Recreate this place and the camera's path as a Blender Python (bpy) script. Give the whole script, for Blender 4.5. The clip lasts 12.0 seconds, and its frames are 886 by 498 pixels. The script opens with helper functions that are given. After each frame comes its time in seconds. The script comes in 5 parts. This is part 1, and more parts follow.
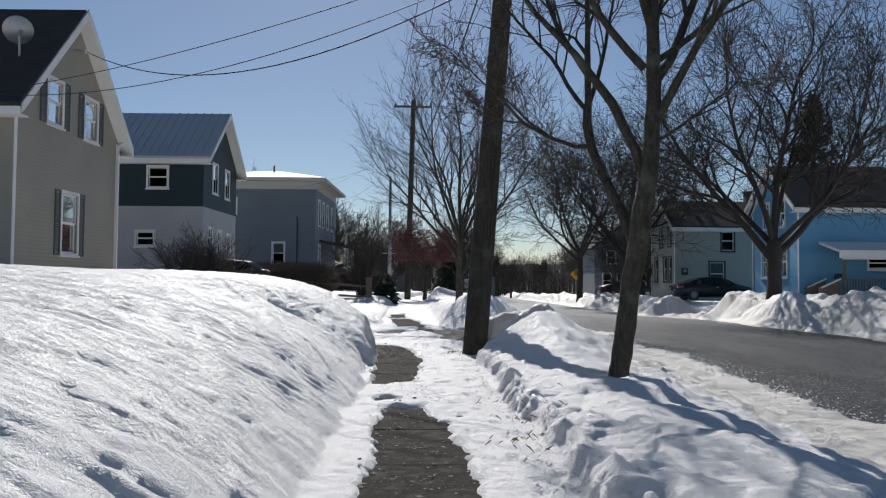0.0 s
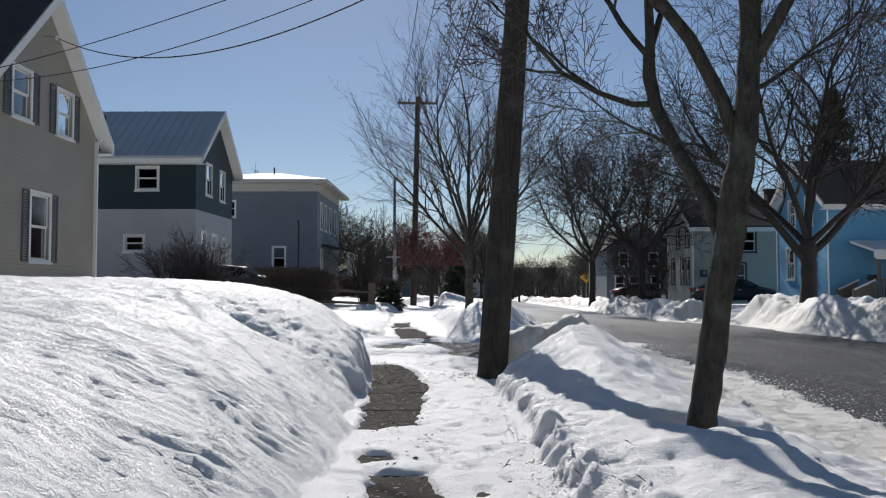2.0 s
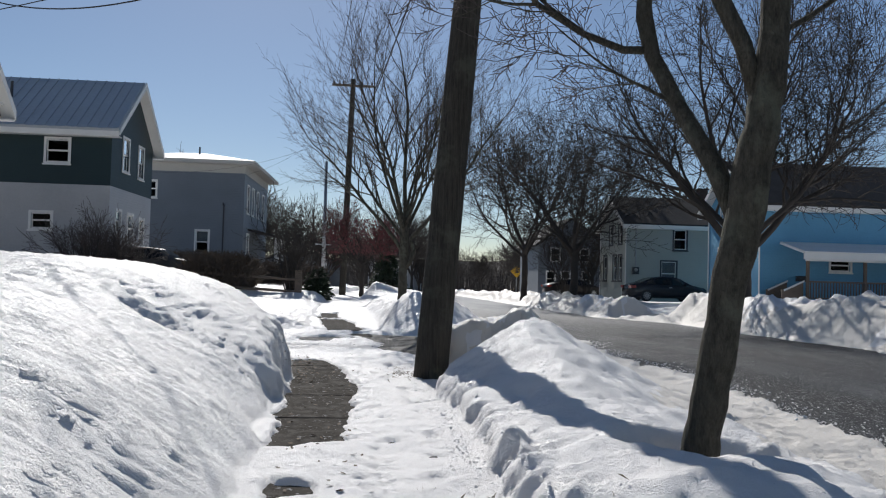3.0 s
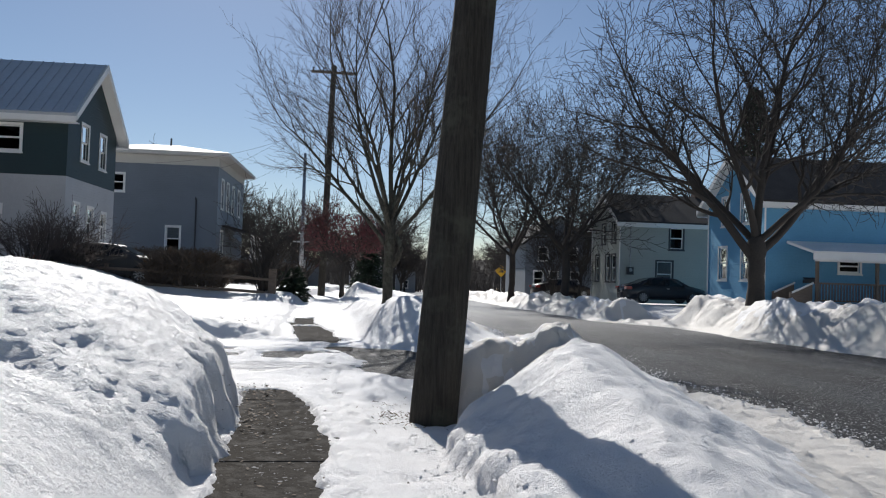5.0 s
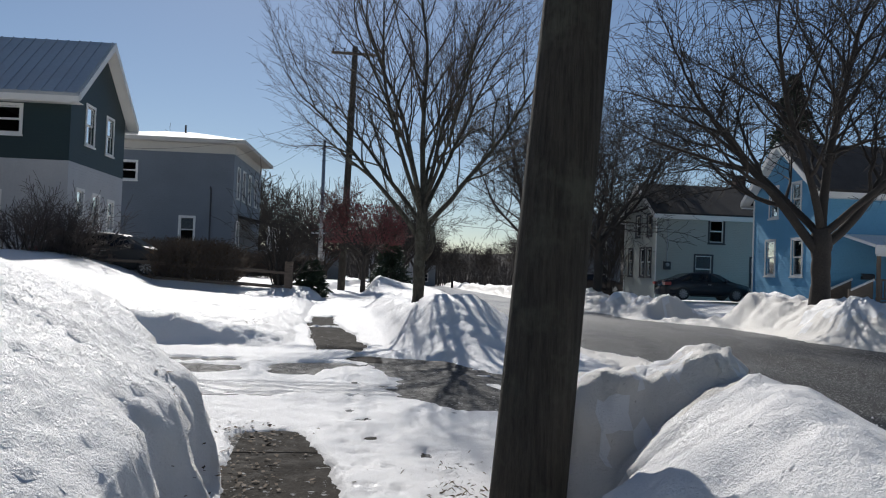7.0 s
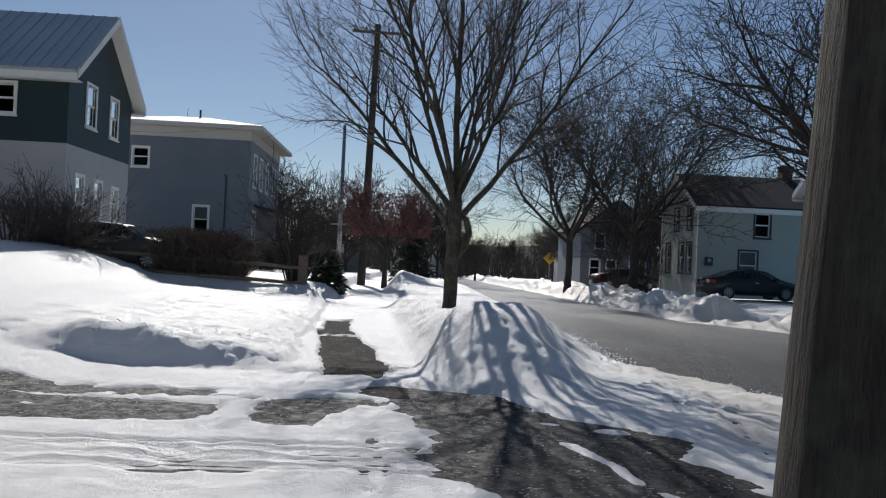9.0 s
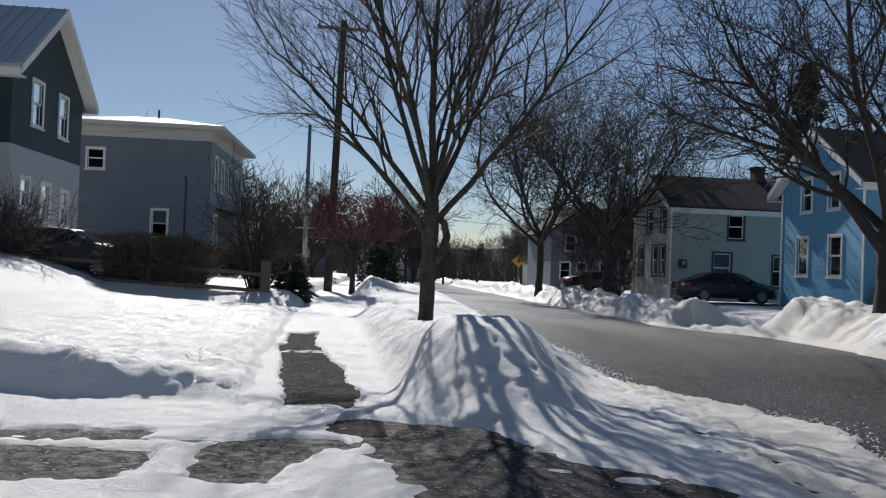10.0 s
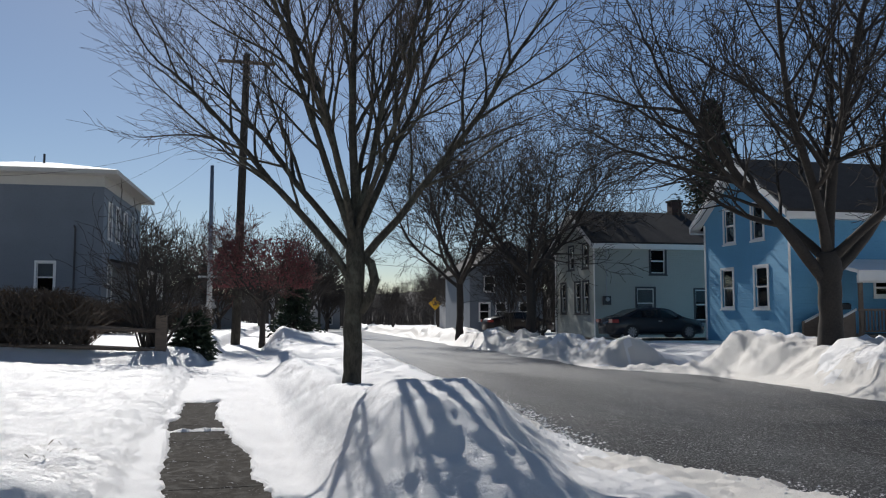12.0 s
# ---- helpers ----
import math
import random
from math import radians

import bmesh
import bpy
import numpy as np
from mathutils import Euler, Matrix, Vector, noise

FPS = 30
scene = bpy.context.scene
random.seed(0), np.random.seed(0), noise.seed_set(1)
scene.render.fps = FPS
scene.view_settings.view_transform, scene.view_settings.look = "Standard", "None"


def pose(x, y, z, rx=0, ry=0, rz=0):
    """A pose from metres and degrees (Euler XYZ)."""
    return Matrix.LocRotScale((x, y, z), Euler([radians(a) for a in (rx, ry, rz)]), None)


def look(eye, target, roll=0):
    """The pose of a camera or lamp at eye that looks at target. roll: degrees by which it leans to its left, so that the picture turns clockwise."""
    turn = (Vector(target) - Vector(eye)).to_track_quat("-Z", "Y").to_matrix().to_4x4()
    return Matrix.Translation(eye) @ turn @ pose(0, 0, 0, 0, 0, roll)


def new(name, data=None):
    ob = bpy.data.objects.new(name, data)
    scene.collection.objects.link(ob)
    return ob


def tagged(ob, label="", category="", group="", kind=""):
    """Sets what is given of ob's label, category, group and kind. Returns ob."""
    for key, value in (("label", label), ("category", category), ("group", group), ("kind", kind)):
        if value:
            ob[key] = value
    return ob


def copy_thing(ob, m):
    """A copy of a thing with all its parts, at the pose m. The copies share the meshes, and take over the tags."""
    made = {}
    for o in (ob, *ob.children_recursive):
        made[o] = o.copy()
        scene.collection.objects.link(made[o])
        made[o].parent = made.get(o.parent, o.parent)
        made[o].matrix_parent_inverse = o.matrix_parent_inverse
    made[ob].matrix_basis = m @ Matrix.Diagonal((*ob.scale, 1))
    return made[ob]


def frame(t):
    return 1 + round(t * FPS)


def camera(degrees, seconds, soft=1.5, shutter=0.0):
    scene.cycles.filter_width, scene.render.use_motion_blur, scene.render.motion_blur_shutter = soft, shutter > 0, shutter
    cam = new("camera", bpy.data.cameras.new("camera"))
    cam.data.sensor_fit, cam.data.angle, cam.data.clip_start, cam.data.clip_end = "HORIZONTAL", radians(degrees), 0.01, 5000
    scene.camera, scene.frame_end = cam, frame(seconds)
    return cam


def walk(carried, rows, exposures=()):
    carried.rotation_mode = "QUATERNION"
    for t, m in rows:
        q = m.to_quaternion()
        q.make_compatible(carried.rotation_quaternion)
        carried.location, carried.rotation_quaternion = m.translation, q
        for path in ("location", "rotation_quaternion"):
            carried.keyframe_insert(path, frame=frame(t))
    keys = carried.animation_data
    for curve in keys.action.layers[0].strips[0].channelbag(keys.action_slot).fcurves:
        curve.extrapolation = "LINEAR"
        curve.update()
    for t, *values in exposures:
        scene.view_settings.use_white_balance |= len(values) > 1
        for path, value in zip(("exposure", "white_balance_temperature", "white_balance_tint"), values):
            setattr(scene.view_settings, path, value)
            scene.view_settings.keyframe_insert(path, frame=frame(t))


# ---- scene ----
cam = camera(58.1, 12.0, soft=1.15)
PATH = [
    (0, (-0.053, -0.134, 1.187), (-0.054, 1.864, 1.266), 0.5),
    (0.5, (-0.079, 0.406, 1.232), (-0.078, 2.405, 1.312), 0.4),
    (1, (-0.05, 0.936, 1.229), (-0.082, 2.934, 1.324), 0.5),
    (1.5, (-0.117, 1.509, 1.226), (-0.152, 3.507, 1.32), 0.3),
    (2, (-0.085, 2.164, 1.226), (-0.103, 4.162, 1.315), 0.0),
    (2.5, (-0.171, 2.795, 1.181), (-0.187, 4.793, 1.276), 0.4),
    (3, (-0.151, 3.467, 1.163), (0.005, 5.46, 1.234), 1.6),
    (3.5, (-0.206, 4.115, 1.176), (-0.044, 6.107, 1.249), 1.8),
    (5.5, (-0.156, 6.672, 1.22), (0.053, 8.66, 1.286), 1.8),
    (6, (-0.224, 7.259, 1.24), (-0.02, 9.248, 1.301), 1.9),
    (6.5, (-0.206, 7.877, 1.242), (-0.008, 9.866, 1.302), 2.0),
    (7, (-0.331, 8.494, 1.211), (-0.175, 10.487, 1.263), 2.1),
    (9, (-0.387, 11.086, 1.326), (-0.284, 13.083, 1.355), 2.6),
    (9.5, (-0.449, 11.768, 1.356), (-0.313, 13.764, 1.383), 2.2),
    (10, (-0.45, 12.325, 1.378), (-0.265, 14.316, 1.418), 2.2),
    (10.5, (-0.544, 12.909, 1.403), (-0.357, 14.9, 1.444), 2.1),
    (11, (-0.524, 13.421, 1.412), (-0.327, 15.407, 1.535), 1.5),
    (11.5, (-0.563, 13.906, 1.409), (-0.394, 15.893, 1.55), 1.5),
    (12, (-0.437, 14.389, 1.427), (-0.039, 16.343, 1.58), -0.0),
]
walk(cam, [(t, look(eye, target, roll)) for t, eye, target, roll in PATH],
     exposures=[(0.0, 0.08), (3.5, 0.20), (5.5, 0.26), (6.5, 0.18), (9.0, 0.02), (10.5, 0.0), (12.0, 0.10)])

# ---- light ----
SUN_ELEVATION, SUN_AZIMUTH = radians(36), radians(-8)   # azimuth from +y towards +x
to_sun = Vector((math.sin(SUN_AZIMUTH) * math.cos(SUN_ELEVATION), math.cos(SUN_AZIMUTH) * math.cos(SUN_ELEVATION), math.sin(SUN_ELEVATION)))
world = bpy.data.worlds.new("sky")
scene.world = world
world.use_nodes = True
sky = world.node_tree.nodes.new("ShaderNodeTexSky")
sky.sky_type, sky.sun_disc = "NISHITA", False
sky.sun_elevation, sky.sun_rotation = SUN_ELEVATION, SUN_AZIMUTH
sky.altitude = 900
sky.air_density, sky.dust_density, sky.ozone_density = 1.0, 0.45, 3.2
background = world.node_tree.nodes["Background"]
background.inputs["Strength"].default_value = 0.061
world.node_tree.links.new(sky.outputs["Color"], background.inputs["Color"])
sun = new("sun", bpy.data.lights.new("sun", "SUN"))
sun.data.energy, sun.data.angle, sun.data.color = 3.85, radians(0.55), (1.0, 0.972, 0.935)
sun.matrix_world = look((0, 0, 60), Vector((0, 0, 60)) - to_sun)


# ---- materials ----
def nodes_of(name, rough=0.8, metal=0.0, spec=0.5):
    m = bpy.data.materials.new(name)
    m.use_nodes = True
    n, l = m.node_tree.nodes, m.node_tree.links
    b = n["Principled BSDF"]
    b.inputs["Roughness"].default_value, b.inputs["Metallic"].default_value = rough, metal
    b.inputs["Specular IOR Level"].default_value = spec
    return m, n, l, b


def coords(n, l, stretch=(1, 1, 1), shuffle=False):
    """Object coordinates; shuffle: each piece takes its own cut of the pattern."""
    tc, mp = n.new("ShaderNodeTexCoord"), n.new("ShaderNodeMapping")
    mp.inputs["Scale"].default_value = stretch
    if shuffle:
        info, far = n.new("ShaderNodeObjectInfo"), n.new("ShaderNodeMath")
        far.operation = "MULTIPLY"
        far.inputs[1].default_value = 60.0
        l.new(info.outputs["Random"], far.inputs[0])
        l.new(far.outputs[0], mp.inputs["Location"])
    l.new(tc.outputs["Object"], mp.inputs["Vector"])
    return mp.outputs["Vector"]


def noise_node(n, l, vec, scale, detail=4, rough=0.55):
    t = n.new("ShaderNodeTexNoise")
    t.inputs["Scale"].default_value, t.inputs["Detail"].default_value, t.inputs["Roughness"].default_value = scale, detail, rough
    l.new(vec, t.inputs["Vector"])
    return t.outputs["Fac"]


def ramp(n, l, fac, stops):
    r = n.new("ShaderNodeValToRGB")
    while len(r.color_ramp.elements) < len(stops):
        r.color_ramp.elements.new(0.5)
    for e, (p, c) in zip(r.color_ramp.elements, stops):
        e.position, e.color = p, (*c, 1)
    l.new(fac, r.inputs["Fac"])
    return r.outputs["Color"]


def mixed(n, l, fac, a, b, mode="MIX"):
    m = n.new("ShaderNodeMix")
    m.data_type, m.blend_type = "RGBA", mode
    for sock, value in ((m.inputs["Factor"], fac), (m.inputs["A"], a), (m.inputs["B"], b)):
        if isinstance(value, (int, float)):
            sock.default_value = value
        elif isinstance(value, tuple):
            sock.default_value = (*value, 1)
        else:
            l.new(value, sock)
    return m.outputs["Result"]


def bumped(n, l, b, height, strength=0.3, distance=0.02):
    u = n.new("ShaderNodeBump")
    u.inputs["Strength"].default_value, u.inputs["Distance"].default_value = strength, distance
    l.new(height, u.inputs["Height"])
    l.new(u.outputs["Normal"], b.inputs["Normal"])
    return u


def plain(name, color, rough=0.7, grain=30.0, vary=0.25, bump=0.15, metal=0.0, stretch=(1, 1, 1), spec=0.5):
    """A paint, wood or metal with grain and broad stains."""
    m, n, l, b = nodes_of(name, rough, metal, spec)
    v = coords(n, l, stretch)
    fine, broad = noise_node(n, l, v, grain, 6), noise_node(n, l, v, grain / 14, 3)
    dark, light = tuple(c * (1 - vary) for c in color), tuple(min(1, c * (1 + vary * 0.6)) for c in color)
    col = mixed(n, l, 0.45, ramp(n, l, fine, [(0.3, dark), (0.7, light)]), ramp(n, l, broad, [(0.3, dark), (0.7, light)]))
    l.new(col, b.inputs["Base Color"])
    bumped(n, l, b, fine, bump, 0.01)
    return m


def siding(name, color, pitch=0.11, rough=0.55, vary=0.1):
    """Horizontal lapped boards: each board leans out to its lower edge."""
    m, n, l, b = nodes_of(name, rough)
    v = coords(n, l)
    sep = n.new("ShaderNodeSeparateXYZ")
    l.new(v, sep.inputs["Vector"])
    div, fra = n.new("ShaderNodeMath"), n.new("ShaderNodeMath")
    div.operation, fra.operation = "DIVIDE", "FRACT"
    div.inputs[1].default_value = pitch
    l.new(sep.outputs["Z"], div.inputs[0])
    l.new(div.outputs[0], fra.inputs[0])
    inv = n.new("ShaderNodeMath")
    inv.operation = "SUBTRACT"
    inv.inputs[0].default_value = 1.0
    l.new(fra.outputs[0], inv.inputs[1])
    broad, fine = noise_node(n, l, v, 0.6, 3), noise_node(n, l, v, 14, 5)
    dark, light = tuple(c * (1 - vary) for c in color), tuple(min(1, c * (1 + vary)) for c in color)
    col = mixed(n, l, 0.35, ramp(n, l, broad, [(0.3, dark), (0.7, light)]), ramp(n, l, fine, [(0.3, dark), (0.7, light)]))
    l.new(col, b.inputs["Base Color"])
    bumped(n, l, b, inv.outputs[0], 0.9, 0.022)
    return m


def snow_material(name, tint, dirt):
    m, n, l, b = nodes_of(name, 0.5, 0.0, 0.38)
    v = coords(n, l)
    broad, mid, fine = noise_node(n, l, v, 0.5, 4), noise_node(n, l, v, 7, 6, 0.65), noise_node(n, l, v, 110, 3, 0.7)
    col = mixed(n, l, 0.5, ramp(n, l, broad, [(0.3, tuple(c * 0.95 for c in tint)), (0.7, tint)]), ramp(n, l, mid, [(0.3, tuple(c * 0.94 for c in tint)), (0.65, tint)]))
    specks = ramp(n, l, noise_node(n, l, v, 38, 3, 0.6), [(0.66, (0, 0, 0)), (0.74, (1, 1, 1))])
    col = mixed(n, l, mixed(n, l, 1.0, specks, (dirt, dirt, dirt), "MULTIPLY"), col, (0.30, 0.25, 0.19))
    l.new(col, b.inputs["Base Color"])
    # coarse ice grains: most are dull, some glint
    l.new(ramp(n, l, fine, [(0.34, (0.22,) * 3), (0.56, (0.64,) * 3)]), b.inputs["Roughness"])
    crunch = noise_node(n, l, v, 34, 4, 0.7)
    high = n.new("ShaderNodeMath")
    high.operation = "MULTIPLY_ADD"
    high.inputs[1].default_value = 0.5
    l.new(fine, high.inputs[0])
    l.new(mixed(n, l, 0.75, mid, crunch), high.inputs[2])
    bumped(n, l, b, high.outputs[0], 0.8, 0.034)
    return m


SNOW = snow_material("snow", (0.92, 0.90, 0.88), 0.10)
SNOW_DIRTY = snow_material("sandy_snow", (0.80, 0.755, 0.69), 0.55)


def asphalt_material():
    m, n, l, b = nodes_of("wet_asphalt", 0.5, 0.0, 0.11)
    v = coords(n, l)
    fine, mid, broad = noise_node(n, l, v, 70, 4, 0.7), noise_node(n, l, v, 6, 5), noise_node(n, l, coords(n, l, (1, 0.25, 1)), 0.45, 4)
    col = mixed(n, l, 0.5, ramp(n, l, fine, [(0.3, (0.006, 0.006, 0.007)), (0.72, (0.034, 0.033, 0.032))]), ramp(n, l, mid, [(0.3, (0.010, 0.010, 0.011)), (0.7, (0.022, 0.0215, 0.021))]))
    salt = ramp(n, l, broad, [(0.5, (0.0, 0.0, 0.0)), (0.75, (0.15, 0.15, 0.15))])
    grit = ramp(n, l, noise_node(n, l, v, 34, 3, 0.6), [(0.595, (0, 0, 0)), (0.635, (1, 1, 1))])
    wet = mixed(n, l, grit, mixed(n, l, salt, col, (0.10, 0.098, 0.094)), (0.5, 0.5, 0.49))
    l.new(ramp(n, l, broad, [(0.35, (0.34,) * 3), (0.65, (0.58,) * 3)]), b.inputs["Roughness"])
    # further down the street: pale salt, with low-angle glare painted into the same colour
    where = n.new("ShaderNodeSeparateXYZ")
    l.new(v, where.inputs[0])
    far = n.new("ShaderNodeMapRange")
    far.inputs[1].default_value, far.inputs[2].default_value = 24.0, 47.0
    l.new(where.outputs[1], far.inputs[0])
    salt_and_glare = mixed(n, l, 1.0, far.outputs[0], ramp(n, l, broad, [(0.3, (0.25,) * 3), (0.6, (1, 1, 1))]), "MULTIPLY")
    l.new(mixed(n, l, salt_and_glare, wet, (0.34, 0.335, 0.325)), b.inputs["Base Color"])
    bumped(n, l, b, fine, 1.0, 0.02)
    return m


ASPHALT = asphalt_material()


def drive_material(name, tone, warm, icy, wet=0.4, spec=0.25, shuffle=False):
    """Old asphalt: dark wet patches, greyer dry ones, grains of ice."""
    m, n, l, b = nodes_of(name, 0.7, 0.0, spec)
    v = coords(n, l, shuffle=shuffle)
    broad, mid, fine = noise_node(n, l, v, 0.9, 4), noise_node(n, l, v, 9, 5, 0.65), noise_node(n, l, v, 60, 4, 0.7)
    low, top_ = (0.044, 0.062) if shuffle else (0.022, 0.085)
    col = mixed(n, l, 0.45, ramp(n, l, broad, [(0.38, tuple(low * tone * c for c in warm)), (0.62, tuple(top_ * tone * c for c in warm))]), ramp(n, l, fine, [(0.3, tuple(0.012 * tone * c for c in warm)), (0.7, tuple(0.075 * tone * c for c in warm))]))
    ice = ramp(n, l, mixed(n, l, 0.5, noise_node(n, l, v, 26, 3, 0.6), mid), [(icy, (0, 0, 0)), (icy + 0.04, (0.8, 0.8, 0.8))])
    l.new(mixed(n, l, ice, col, (0.42, 0.42, 0.42)), b.inputs["Base Color"])
    l.new(ramp(n, l, mid, [(0.4, (wet,) * 3), (0.6, (0.4 + wet,) * 3)]), b.inputs["Roughness"])
    bumped(n, l, b, mixed(n, l, 0.5, mid, fine), 0.9, 0.02)
    return m


DRIVE = drive_material("patched_asphalt", 0.6, (1.0, 0.97, 0.92), 0.572, 0.5, 0.15)
CONCRETE = drive_material("damp_concrete", 1.15, (1.0, 0.90, 0.78), 0.59, 0.75, 0.05, True)


def bark_material(name, dark, light, lichen, scale, tall):
    """Furrowed bark or checked wood with pale lichen patches."""
    m, n, l, b = nodes_of(name, 0.92, 0.0, 0.2)
    v = coords(n, l, (1, 1, tall))
    furrow, broad, fine = noise_node(n, l, v, scale, 5, 0.7), noise_node(n, l, coords(n, l), 3.5, 4, 0.65), noise_node(n, l, v, scale * 5, 4, 0.6)
    col = mixed(n, l, 0.4, ramp(n, l, furrow, [(0.36, dark), (0.62, light)]), ramp(n, l, fine, [(0.3, dark), (0.7, light)]))
    l.new(mixed(n, l, ramp(n, l, broad, [(0.52, (0, 0, 0)), (0.66, (0.6, 0.6, 0.6))]), col, lichen), b.inputs["Base Color"])
    high = n.new("ShaderNodeMath")
    high.operation = "MULTIPLY_ADD"
    high.inputs[1].default_value = 0.3
    l.new(fine, high.inputs[0])
    l.new(furrow, high.inputs[2])
    bumped(n, l, b, high.outputs[0], 1.0, 0.05)
    return m


BARK = plain("grey_brown_bark", (0.16, 0.135, 0.105), 0.9, 30, 0.5, 0.9, stretch=(1, 1, 0.25))
BARK_PALE = bark_material("lichen_grey_bark", (0.034, 0.031, 0.025), (0.112, 0.102, 0.080), (0.155, 0.16, 0.12), 22, 0.35)
BARK_FAR = plain("dark_bark", (0.052, 0.044, 0.038), 0.95, 20, 0.4, 0.6)
TWIG = plain("twig_bark", (0.085, 0.067, 0.058), 0.8, 20, 0.3, 0.2)
TWIG_RED = plain("reddish_twig", (0.12, 0.055, 0.05), 0.8, 20, 0.3, 0.2)
BERRY = plain("dried_red_fruit", (0.16, 0.025, 0.03), 0.5, 20, 0.3, 0.1)
NEEDLE = plain("dark_needles", (0.028, 0.045, 0.022), 0.7, 20, 0.5, 0.3)
HEDGE_TWIG = plain("brown_hedge_twig", (0.115, 0.090, 0.072), 0.9, 20, 0.4, 0.3)
DRY_LEAF = plain("dry_brown_leaf", (0.10, 0.065, 0.035), 0.8, 20, 0.4, 0.2)
POLE_WOOD = bark_material("weathered_pole_wood", (0.032, 0.029, 0.025), (0.092, 0.082, 0.068), (0.115, 0.118, 0.09), 40, 0.06)
GREY_WOOD = plain("greyed_timber", (0.17, 0.13, 0.10), 0.85, 30, 0.4, 0.5, stretch=(0.2, 1, 1))
WHITE_PAINT = plain("white_painted_trim", (0.78, 0.77, 0.74), 0.5, 25, 0.08, 0.05)
BEIGE = siding("beige_clapboard", (0.35, 0.31, 0.245))
DARK_GREEN = siding("dark_green_siding", (0.014, 0.033, 0.034), 0.13)
WHITE_WALL = siding("white_siding", (0.45, 0.45, 0.45), 0.11)
GREY_BLUE = siding("grey_blue_siding", (0.165, 0.185, 0.21), 0.11)
BLUE = siding("bright_blue_clapboard", (0.12, 0.335, 0.52), 0.12)
PALE_WALL = siding("pale_grey_siding", (0.37, 0.385, 0.345), 0.1)
SHINGLE = plain("dark_roof_shingle", (0.035, 0.033, 0.033), 0.9, 18, 0.5, 0.6)
METAL_ROOF = plain("grey_metal_roof", (0.46, 0.49, 0.51), 0.42, 8, 0.12, 0.05, metal=0.25)
SHUTTER = plain("grey_shutter_paint", (0.10, 0.11, 0.12), 0.6, 25, 0.2, 0.1)
DARK_TRIM = plain("dark_window_trim", (0.045, 0.045, 0.05), 0.6, 25, 0.2, 0.1)
FRIEZE = plain("greyed_cream_paint", (0.50, 0.475, 0.43), 0.6, 25, 0.1, 0.05)
BLIND = plain("white_window_blind", (0.55, 0.56, 0.56), 0.8, 25, 0.08, 0.05)
CABLE = plain("black_cable", (0.02, 0.02, 0.022), 0.6, 20, 0.2, 0.1)
GALVANISED = plain("galvanised_steel", (0.38, 0.39, 0.40), 0.45, 25, 0.2, 0.1, metal=0.7)
RUBBER = plain("black_rubber", (0.02, 0.02, 0.02), 0.8, 30, 0.2, 0.2)
CAR_PAINT = plain("dark_grey_car_paint", (0.035, 0.037, 0.042), 0.22, 60, 0.1, 0.0, metal=0.5)
RED_LENS = plain("red_lamp_lens", (0.28, 0.02, 0.02), 0.2, 30, 0.1, 0.0)
BRICK_RED = plain("dark_chimney_brick", (0.075, 0.045, 0.038), 0.9, 16, 0.3, 0.5)
SIGN_YELLOW = plain("yellow_sign_face", (0.75, 0.42, 0.02), 0.5, 20, 0.08, 0.03)
GRASS = plain("dead_grass", (0.20, 0.15, 0.085), 0.9, 20, 0.3, 0.1)
ROOM = plain("unlit_room", (0.12, 0.11, 0.10), 0.9, 5, 0.1, 0.05)


def glass_material():
    m, n, l, b = nodes_of("window_glass", 0.03, 0.0, 0.5)
    b.inputs["Base Color"].default_value = (0.40, 0.42, 0.44, 1)
    b.inputs["Transmission Weight"].default_value = 1.0
    b.inputs["IOR"].default_value = 1.12
    return m


GLASS = glass_material()


# ---- mesh helpers ----
def mesh_of(name, verts, faces, material, smooth=False):
    me = bpy.data.meshes.new(name)
    me.from_pydata([tuple(map(float, v)) for v in verts], [], [tuple(map(int, f)) for f in faces])
    me.materials.append(material)
    if smooth:
        me.polygons.foreach_set("use_smooth", [True] * len(me.polygons))
    me.update()
    return me


